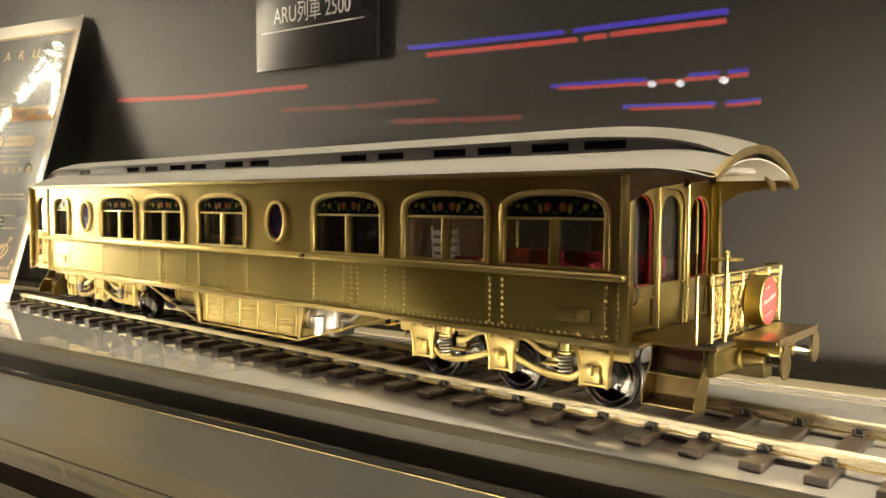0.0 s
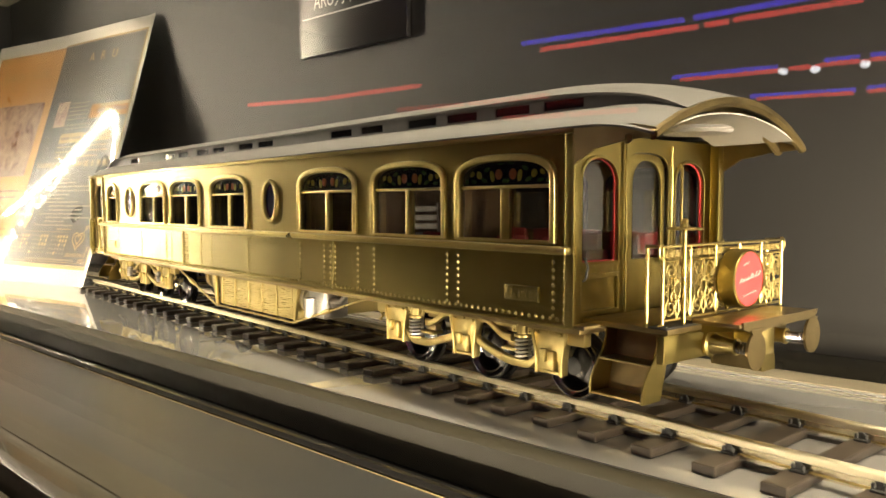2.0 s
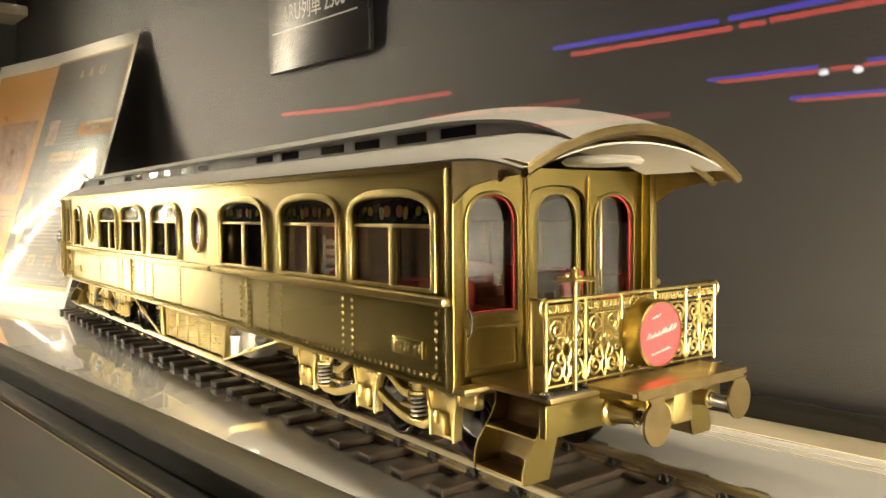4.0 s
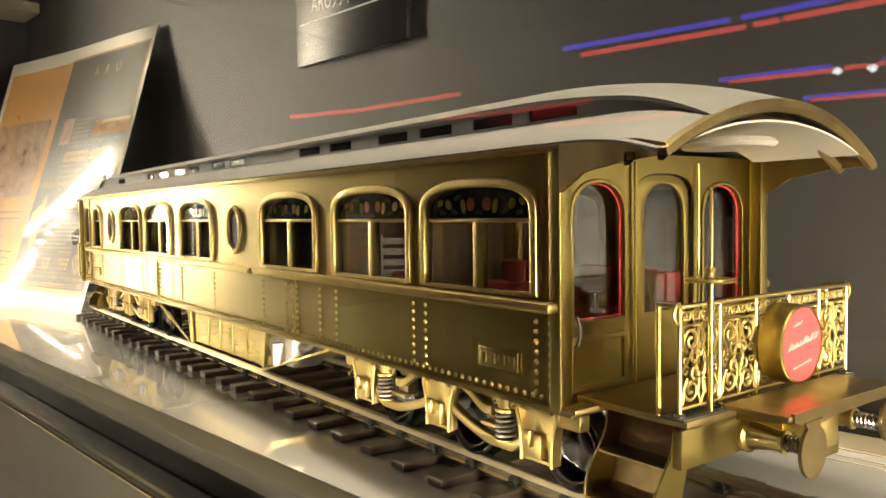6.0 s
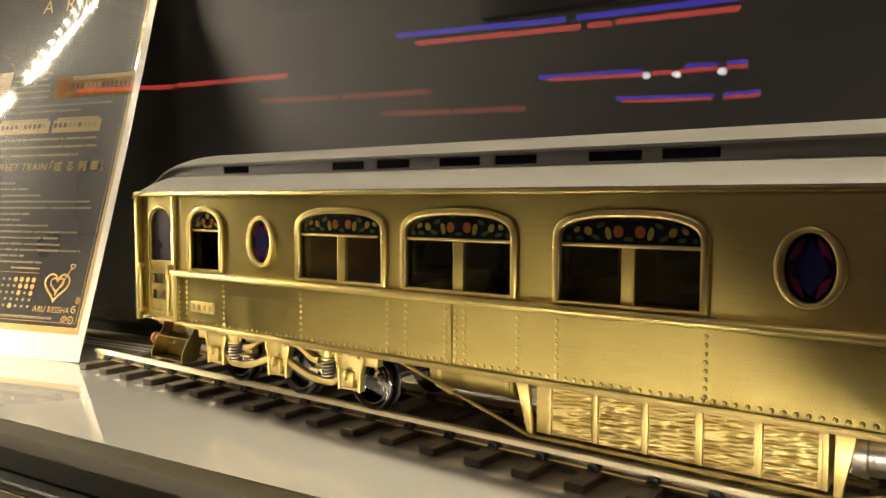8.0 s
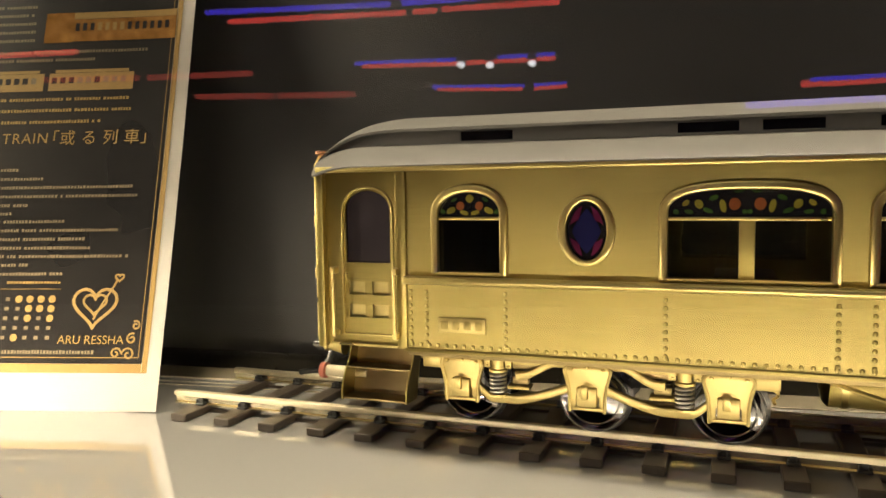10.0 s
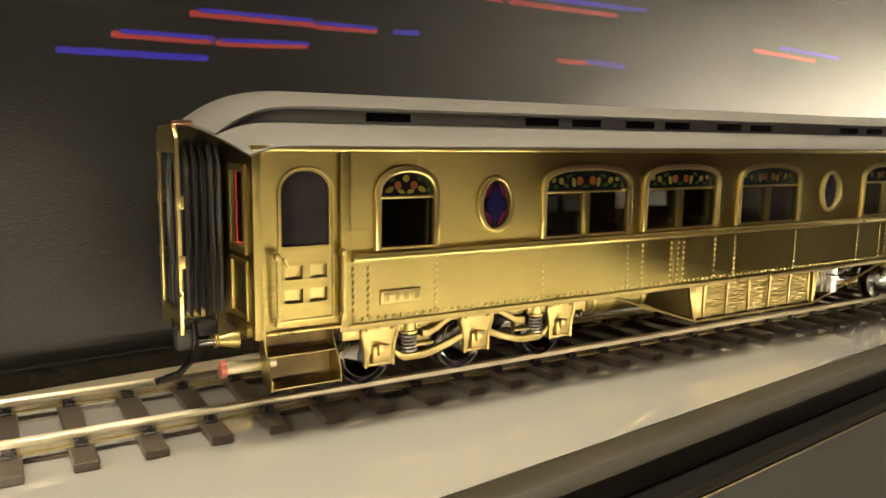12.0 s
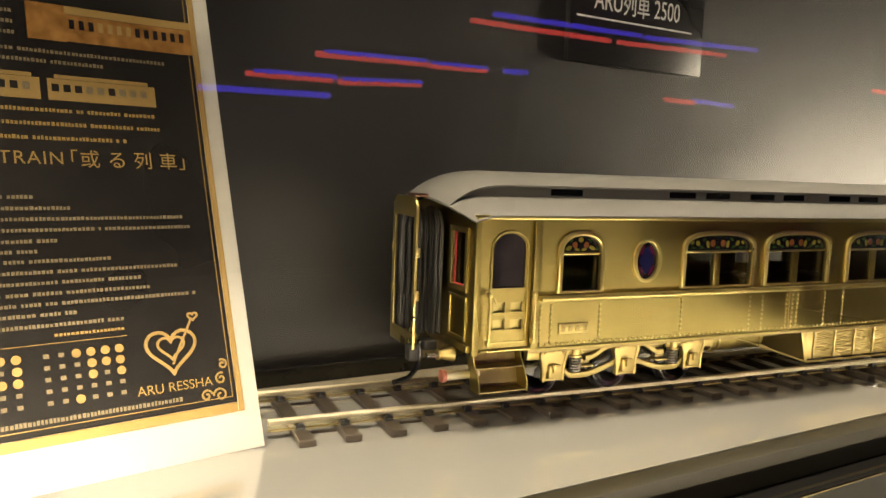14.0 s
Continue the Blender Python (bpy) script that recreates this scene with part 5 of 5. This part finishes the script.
    # the side frames hang high, so that the wheels show below them
    squash = Matrix.Translation((0, 0, 0.0392 - 0.77 * 0.0366)) @ Matrix.Diagonal((1, 1, 0.77, 1))
    for o in bg.children_recursive:
        if o.type == "MESH" and o.parent.name.split(".")[0] != "wheel" and o.name.split(".")[0] != "axle":
            o.data.transform(squash)
    return bg


bogie(-0.0685, (-0.1170, -0.0685, -0.0200))
bogie(-0.4635, (-0.5120, -0.4635, -0.4150))
part("safety_chain", tube([(-0.1310 - 0.0010 * math.sin(k * 1.7), 0.0120 + 0.0010 * math.cos(k * 1.7), 0.0375 - 0.0012 * k) for k in range(10)], 0.0006, 6), brass_bright, car)
part("safety_chain", tube([(-0.4000 - 0.0010 * math.sin(k * 1.7), 0.0120 + 0.0010 * math.cos(k * 1.7), 0.0375 - 0.0012 * k) for k in range(10)], 0.0006, 6), brass_bright, car)

# interior -----------------------------------------------------------
strip("saloon_floor", LEN + 0.004, -0.0050, 0.0020, WID - 0.0020, 0.0420, 0.0440, dark_wood, 0.0)
strip("saloon_ceiling", LEN + 0.004, -0.0050, 0.0020, WID - 0.0020, 0.1035, 0.1045, white_paint, 0.0)
for x in (-0.1280, -0.2050, -0.2400, -0.4450, -0.4850, -0.5300):
    strip("partition", x - 0.0008, x + 0.0008, 0.0016, WID - 0.0016, 0.0440, 0.1035, dark_wood, 0.0)


def sofa(x, y, rz, cloth, label):
    s = group_empty("armchair", label, "armchair", "saloon armchairs", at=(x, y, 0.0440 + LIFT))
    s.rotation_euler = (0, 0, radians(rz))
    part("cushion", box(-0.0085, 0.0085, -0.0085, 0.0075, 0.0060, 0.0130, 0.0018), cloth, s)
    part("backrest", box(-0.0085, 0.0085, 0.0055, 0.0095, 0.0100, 0.0270, 0.0018), cloth, s)
    for q in (-0.0098, 0.0074):
        part("armrest", box(q, q + 0.0024, -0.0080, 0.0080, 0.0060, 0.0180, 0.0010), cloth, s)
    for qx in (-0.0075, 0.0075):
        for qy in (-0.0070, 0.0070):
            part("leg", cyl((qx, qy, 0.0), (qx, qy, 0.0062), 0.0009, n=8), dark_wood, s)


RED = "red upholstered model armchair on the dark saloon floor"
for x, y, rz in ((-0.0160, 0.0180, 90), (-0.0160, 0.0760, 90), (-0.0420, 0.0780, 0), (-0.0640, 0.0780, 0), (-0.0900, 0.0780, 0), (-0.0420, 0.0200, 180), (-0.0900, 0.0200, 180), (-0.1120, 0.0780, 0)):
    sofa(x, y, rz, red_cloth, RED)
GREY = "pale slatted model chair on the dark saloon floor"
for x, y, rz in ((-0.1080, 0.0220, 60), (-0.1480, 0.0260, 20), (-0.1760, 0.0640, 110)):
    c = group_empty("slatted_chair", GREY, "chair", "slatted chairs", at=(x, y, 0.0440 + LIFT))
    c.rotation_euler = (0, 0, radians(rz))
    part("seat", box(-0.0075, 0.0075, -0.0080, 0.0080, 0.0150, 0.0170, 0.0006), white_paint, c)
    for k in range(5):
        part("back_slat", box(-0.0070, 0.0070, 0.0070 + 0.0008 * k, 0.0078 + 0.0008 * k, 0.0190 + 0.0042 * k, 0.0216 + 0.0042 * k, 0.0003), white_paint, c)
    for qx in (-0.0070, 0.0070):
        part("back_post", cyl((qx, 0.0068, 0.0150), (qx, 0.0115, 0.0400), 0.0006, n=6), white_paint, c)
        for qy in (-0.0070, 0.0070):
            part("leg", cyl((qx, qy, 0.0), (qx, qy, 0.0152), 0.0007, n=6), white_paint, c)
for x in (-0.2750, -0.3400, -0.4100):
    t = group_empty("saloon_table", "small dark wooden model table on the saloon floor", "table", "saloon tables", at=(x, 0.0500, 0.0440 + LIFT))
    part("tabletop", box(-0.0110, 0.0110, -0.0160, 0.0160, 0.0220, 0.0232, 0.0004), dark_wood, t)
    part("pedestal", lathe([(0, 0.0060), (0.0010, 0.0050), (0.0020, 0.0014), (0.0220, 0.0014)], (0, 0, 0), (0, 0, 1), 14), dark_wood, t)

# ---------------------------------------------------------------- poster
PBR = Vector((-0.6670, 0.0180, 0.0003))
PB = Vector((-0.963, -0.27, 0)).normalized()
PU = Vector((-0.027, 0.0930, 0.300)).normalized()
PN = PU.cross(PB).normalized()
if PN.y > 0:
    PN = -PN
PW, PH = 0.345, 0.314


def sheet(a, h, lift=0.0):
    """A point of the poster: a from its right edge, h up from its foot."""
    bowed = -0.0020 * math.sin(math.pi * min(1, max(0, h / PH))) + 0.0015 * math.sin(2.2 * math.pi * a / PW + 0.6) * (h / PH) ** 2 - 0.0010
    bowed += 0.0026 * math.exp(-a / 0.012)        # the laminate curls forward at its edge
    return PBR + PB * a + PU * h + PN * (bowed + lift)


poster = group_empty("poster", "glossy laminated two-page brochure leaning against the grey wall", "poster")


def on_sheet(bm, lift):
    for v in bm.verts:
        v.co = sheet(v.co.x, v.co.y, lift + v.co.z)
    return bm


def patch(a0, a1, h0, h1, lift=0.0003, bm=None):
    own = bmesh.new()
    na, nh = max(1, int(abs(a1 - a0) / 0.008)), max(1, int(abs(h1 - h0) / 0.008))
    vs = [[own.verts.new((a0 + (a1 - a0) * i / na, h0 + (h1 - h0) * j / nh, 0)) for i in range(na + 1)] for j in range(nh + 1)]
    for p, q in zip(vs, vs[1:]):
        for i in range(na):
            own.faces.new((p[i], p[i + 1], q[i + 1], q[i]))
    on_sheet(own, lift)
    return own if bm is None else join(bm, own)


base = bmesh.new()
grid = [[base.verts.new((PW * i / 48, PH * j / 40, 0)) for i in range(49)] for j in range(41)]
for p, q in zip(grid, grid[1:]):
    for i in range(48):
        base.faces.new((p[i], p[i + 1], q[i + 1], q[i]))
on_sheet(base, 0.0)
bmesh.ops.solidify(base, geom=base.faces[:], thickness=-0.0006)
part("paper", base, poster_white, poster, "white glossy paper margin")


def printed(name, bm, mat, label=""):
    return part(name, bm, mat, poster, label)


FOLD = 0.178
printed("black_page", patch(0.0100, FOLD, 0.0225, 0.2960), poster_dark, "black printed page")
printed("orange_page", patch(FOLD, PW - 0.012, 0.0225, 0.2960), poster_orange, "orange printed page")
bord = patch(0.0100, FOLD, 0.0180, 0.0224, 0.0003)
patch(0.0070, 0.0098, 0.0180, 0.2985, 0.0003, bord)
patch(0.0070, FOLD, 0.2962, 0.2985, 0.0003, bord)
printed("gold_border", bord, poster_gold)
inner_b = patch(0.0122, FOLD - 0.003, 0.0252, 0.0256, 0.0006)
patch(0.0118, 0.0122, 0.0252, 0.2930, 0.0006, inner_b)
printed("gold_border", inner_b, poster_gold)


def lettering(text, a_right, h, size, mat, spacing=1.0):
    cu = bpy.data.curves.new("text", "FONT")
    cu.body, cu.size, cu.align_x, cu.space_character = text, size, "RIGHT", spacing
    ob = bpy.data.objects.new("text", cu)
    me = bpy.data.meshes.new_from_object(ob)
    bm = bmesh.new()
    bm.from_mesh(me)
    bmesh.ops.subdivide_edges(bm, edges=[e for e in bm.edges if e.calc_length() > 0.02], cuts=2)
    for v in bm.verts:
        v.co = Vector((a_right - v.co.x, h + v.co.y, 0))
    on_sheet(bm, 0.0007)
    bpy.data.objects.remove(ob)
    bpy.data.curves.remove(cu)
    bpy.data.meshes.remove(me)
    return printed("lettering", bm, mat)


lettering("「或 る 列 車」", 0.0150, 0.1365, 0.0088, poster_gold, 1.05)
lettering("KYUSHU SWEET TRAIN", 0.0740, 0.1370, 0.0082, poster_gold, 1.12)
lettering("A R U", 0.0580, 0.2690, 0.0165, poster_gold, 1.5)
lettering("ARU RESSHA", 0.0205, 0.0320, 0.0060, poster_gold)
lettering("SWEET TRAIN", 0.2020, 0.2590, 0.0155, poster_gold, 1.1)
rngp = random.Random(21)


def bars(a_right, a_left, h, height, mat):
    """A line of unreadable writing: short bars of uneven length."""
    bm = bmesh.new()
    a = a_left
    while a > a_right + 0.002:
        w = min(rngp.uniform(0.0009, 0.0015), a - a_right)
        patch(a - w, a, h, h + height * rngp.uniform(0.66, 0.84), 0.0007, bm)
        a -= w + (rngp.uniform(0.0003, 0.0006) if rngp.random() < 0.94 else 0.0018)
    printed("text_line", bm, mat)


for k, (h, ar) in enumerate(((0.1882, 0.0240), (0.1955, 0.0080 + 0.086), (0.2005, 0.094), (0.2055, 0.094), (0.2105, 0.094), (0.2155, 0.094), (0.1835, 0.052))):
    bars(ar if ar < 0.09 else 0.088, 0.130, h, 0.0022, poster_text)
for h, ar in ((0.1608, 0.031), (0.1545, 0.029), (0.1480, 0.045)):
    bars(ar, 0.135, h, 0.0022, poster_gold)
for h, ar, al in ((0.1262, 0.100, 0.125), (0.1215, 0.086, 0.125), (0.1165, 0.072, 0.118), (0.1118, 0.024, 0.128), (0.1070, 0.021, 0.118), (0.1022, 0.078, 0.118), (0.0978, 0.086, 0.130), (0.0935, 0.058, 0.132),
                  (0.0888, 0.028, 0.116), (0.0842, 0.045, 0.116), (0.0796, 0.042, 0.130), (0.0752, 0.022, 0.116), (0.0708, 0.075, 0.116), (0.0662, 0.055, 0.132)):
    bars(ar, al, h, 0.0020, poster_text)
bars(0.034, 0.135, 0.0270, 0.0024, poster_text)
bars(0.055, 0.085, 0.0620, 0.0016, poster_gold)
# calendar: gold dots and small figures as bars
for blk in range(3):
    for i in range(6):
        for j in range(5):
            a, h = 0.0600 + blk * 0.0400 + i * 0.0058, 0.0350 + j * 0.0048
            if (i < 3 and j > 1) and rngp.random() < 0.85 or rngp.random() < 0.08:
                own = bmesh.new()
                bmesh.ops.create_circle(own, cap_ends=True, segments=14, radius=0.0019)
                for v in own.verts:
                    v.co += Vector((a, h, 0))
                on_sheet(own, 0.0007)
                printed("calendar_dot", own, poster_gold)
            else:
                printed("calendar_bar", patch(a - 0.0011, a + 0.0011, h - 0.0009, h + 0.0009, 0.0007), poster_text)
printed("calendar_rule", patch(0.056, 0.172, 0.0592, 0.0595, 0.0007), poster_gold)
# heart emblem and corner flourish as plain line shapes


def line_art(points, r, name="emblem", closed=False):
    bm = tube([(a, h, 0) for a, h in points], r, 4, closed=closed)
    for v in bm.verts:
        v.co.z *= 0.3
    return printed(name, on_sheet(bm, 0.0007), poster_gold)


def heart(c, h, w, t):
    out = []
    for k in range(36):
        q = 2 * math.pi * k / 36
        out.append((c + w * (math.sin(q) ** 3), h + t * (13 * math.cos(q) - 5 * math.cos(2 * q) - 2 * math.cos(3 * q) - math.cos(4 * q)) / 16))
    return out


line_art(heart(0.0375, 0.0510, 0.0112, 0.0108), 0.0008, closed=True)
line_art(heart(0.0375, 0.0520, 0.0060, 0.0056), 0.0006, closed=True)
line_art([(0.0375, 0.0440), (0.0330, 0.0530), (0.0290, 0.0600), (0.0270, 0.0640)], 0.0005)
line_art(heart(0.0262, 0.0650, 0.0022, 0.0020), 0.0005, closed=True)
for cy, cz, r, hand, st in ((0.0175, 0.0270, 0.0034, 1, 0), (0.0165, 0.0345, 0.0028, -1, 2), (0.0240, 0.0275, 0.0028, -1, 3), (0.0150, 0.0410, 0.0024, 1, 1)):
    line_art(spiral(cy, cz, r, 1.3, st, hand), 0.0005, "corner_flourish")
# the gold line drawing of a train and the photograph of one
for a0, a1 in ((0.031, 0.078), (0.081, 0.135)):
    tb = patch(a0, a1, 0.1665, 0.1765, 0.0007)
    patch(a0 + 0.003, a1 - 0.003, 0.1767, 0.1785, 0.0007, tb)
    printed("train_drawing", tb, poster_gold)
    k = a0 + 0.004
    while k < a1 - 0.004:
        printed("drawn_window", patch(k, k + 0.0030, 0.1705, 0.1740, 0.0010), poster_dark if rngp.random() < 0.6 else poster_text)
        k += 0.0048
ph = patch(0.0100, 0.0700, 0.1950, 0.2080, 0.0007)
patch(0.0680, 0.0840, 0.1945, 0.2120, 0.0008, ph)
printed("train_photo", ph, surface("train_photo_print", (0.16, 0.07, 0.02), (0.40, 0.22, 0.07), (0.06, 0.1), 0.0, (160, 160, 160), 40, 0.0))
rf = patch(0.0100, 0.0720, 0.2082, 0.2120, 0.0007)
printed("train_photo", rf, poster_gold)
k = 0.014
while k < 0.066:
    printed("photo_window", patch(k, k + 0.0022, 0.2010, 0.2055, 0.0010), poster_gold if int(k * 1000) % 2 else poster_dark)
    k += 0.0042
# map shape and the photograph of food on the orange page
own = bmesh.new()
vs = []
for k in range(28):
    q = 2 * math.pi * k / 28
    rr = 1 + 0.28 * math.sin(3 * q + 1) + 0.16 * math.sin(7 * q)
    vs.append(own.verts.new((0.1560 + 0.0120 * rr * math.cos(q), 0.0960 + 0.0260 * rr * math.sin(q), 0)))
own.faces.new(vs)
printed("map_shape", on_sheet(own, 0.0007), poster_orange)
printed("food_photo", patch(0.1930, PW - 0.020, 0.1280, 0.2250, 0.0007), poster_photo, "printed photograph of colourful food")
printed("food_photo", patch(0.1330, 0.1580, 0.1880, 0.2200, 0.0007), poster_photo)
for h in (0.060, 0.052, 0.044, 0.036, 0.100, 0.108):
    bars(0.195, PW - 0.03, h, 0.0025, poster_dark)

# ---------------------------------------------------------------- wall sign
SU0, SU1 = -0.4125, -0.2760
sign = group_empty("wall_sign", "black title board with white lettering on the grey wall", "sign")
sign.matrix_world = CASE
wv = WALL_V
part("board", box(SU0, SU1, wv - 0.0055, wv - 0.0003, 0.2140, 0.2890, 0.0004), sign_black, sign)
part("rule", box(SU0 + 0.0060, SU1 - 0.0130, wv - 0.0058, wv - 0.0055, 0.2458, 0.2470), sign_white, sign, "thin white line")
cu = bpy.data.curves.new("text", "FONT")
cu.body, cu.size = "ARU列車 2500", 0.0195
cu.extrude = 0.0001
ob = bpy.data.objects.new("text", cu)
me = bpy.data.meshes.new_from_object(ob)
bmt = bmesh.new()
bmt.from_mesh(me)
wd = max(v.co.x for v in bmt.verts)
for v in bmt.verts:
    v.co = Vector((SU0 + 0.0220 + v.co.x * 0.0870 / wd, wv - 0.0057 - v.co.z, 0.2530 + v.co.y))
part("lettering", bmt, sign_white, sign, "white title lettering", smooth=False)
bpy.data.objects.remove(ob)

# ---------------------------------------------------------------- coloured light strips in the hall
def hall_strip(p, q, mat, label):
    bm = cyl(C(*p), C(*q), 0.0130, n=8)
    tagged(part("light_strip", bm, mat), label, "light strip", "hall light strips")


RL = "glowing red light strip in the dark exhibition hall"
BL = "glowing blue light strip in the dark exhibition hall"
reds = [((-2.354, -3.465, 0.923), (-1.464, -3.465, 0.907)),
        ((-1.423, -3.465, 0.908), (-1.316, -3.465, 0.907)),
        ((-1.289, -3.465, 0.909), (-0.765, -3.465, 0.906)),
        ((-4.739, -3.165, 0.813), (-3.845, -3.165, 0.773)),
        ((-3.807, -3.165, 0.776), (-2.978, -3.165, 0.766)),
        ((-3.161, -3.165, 0.645), (-2.654, -3.165, 0.629)),
        ((-2.601, -3.165, 0.628), (-2.086, -3.165, 0.623)),
        ((-2.363, -3.165, 0.532), (-1.986, -3.165, 0.520)),
        ((-1.956, -3.165, 0.519), (-1.602, -3.165, 0.512)),
        ((-2.032, -4.465, 0.845), (-1.454, -4.465, 0.830)),
        ((-1.395, -4.465, 0.832), (-0.886, -4.465, 0.831)),
        ((-1.569, -4.465, 0.688), (-1.070, -4.465, 0.671)),
        ((-1.004, -4.465, 0.670), (-0.818, -4.465, 0.675)),
        ((1.277, -3.265, 0.840), (2.179, -3.265, 0.843)),
        ((2.241, -3.265, 0.843), (3.121, -3.265, 0.862)),
        ((0.482, -3.265, 0.596), (1.036, -3.265, 0.606)),
        ((1.050, -3.265, 0.600), (1.377, -3.265, 0.608)),
        ((0.173, -3.265, 0.485), (0.562, -3.265, 0.489)),
        ((0.591, -3.265, 0.485), (1.007, -3.265, 0.508)),
        ((2.627, -3.265, 0.560), (2.874, -3.265, 0.559)),
        ((4.702, -3.265, 0.778), (5.576, -3.265, 0.763))]
blues = [((-2.475, -3.465, 0.975), (-1.534, -3.465, 0.950)),
         ((-1.478, -3.465, 0.950), (-0.755, -3.465, 0.949)),
         ((-2.088, -4.465, 0.863), (-1.454, -4.465, 0.853)),
         ((-1.213, -4.465, 0.854), (-0.886, -4.465, 0.852)),
         ((-1.603, -4.465, 0.700), (-1.061, -4.465, 0.683)),
         ((-1.004, -4.465, 0.683), (-0.819, -4.465, 0.687)),
         ((1.408, -3.265, 0.887), (2.408, -3.265, 0.896)),
         ((2.443, -3.265, 0.891), (3.405, -3.265, 0.922)),
         ((0.522, -3.265, 0.610), (1.036, -3.265, 0.619)),
         ((1.065, -3.265, 0.612), (1.383, -3.265, 0.617)),
         ((1.485, -3.265, 0.614), (1.629, -3.265, 0.622)),
         ((0.204, -3.265, 0.496), (0.574, -3.265, 0.502)),
         ((0.610, -3.265, 0.496), (1.012, -3.265, 0.516)),
         ((-0.026, -3.265, 0.412), (0.548, -3.265, 0.421)),
         ((2.873, -3.265, 0.572), (3.222, -3.265, 0.560)),
         ((5.067, -3.265, 0.825), (5.985, -3.265, 0.813))]
for p, q in reds:
    hall_strip(p, q, red_faint if p[0] < 0 and p[2] < 0.66 and p[1] > -4 else red_glow, RL)
for p, q in blues:
    hall_strip(p, q, blue_glow, BL)
for u, z in ((-1.430, 0.822), (-1.259, 0.813), (-1.015, 0.810)):
    lamp = group_empty("spot_lamp", "small bright spot lamp glowing in the dark hall", "lamp", "hall spot lamps", at=C(u, -4.465, z))
    part("bulb", lathe([(0, 0.006), (0.008, 0.020), (0.020, 0.026), (0.034, 0.018), (0.040, 0.004)], (0, 0, -0.020), (0, 0, 1), 16), lamp_glow, lamp)
    part("hood", lathe([(0.022, 0.030), (0.050, 0.026), (0.060, 0.008)], (0, 0, 0.0), (0, 0, 1), 16), black_metal, lamp)
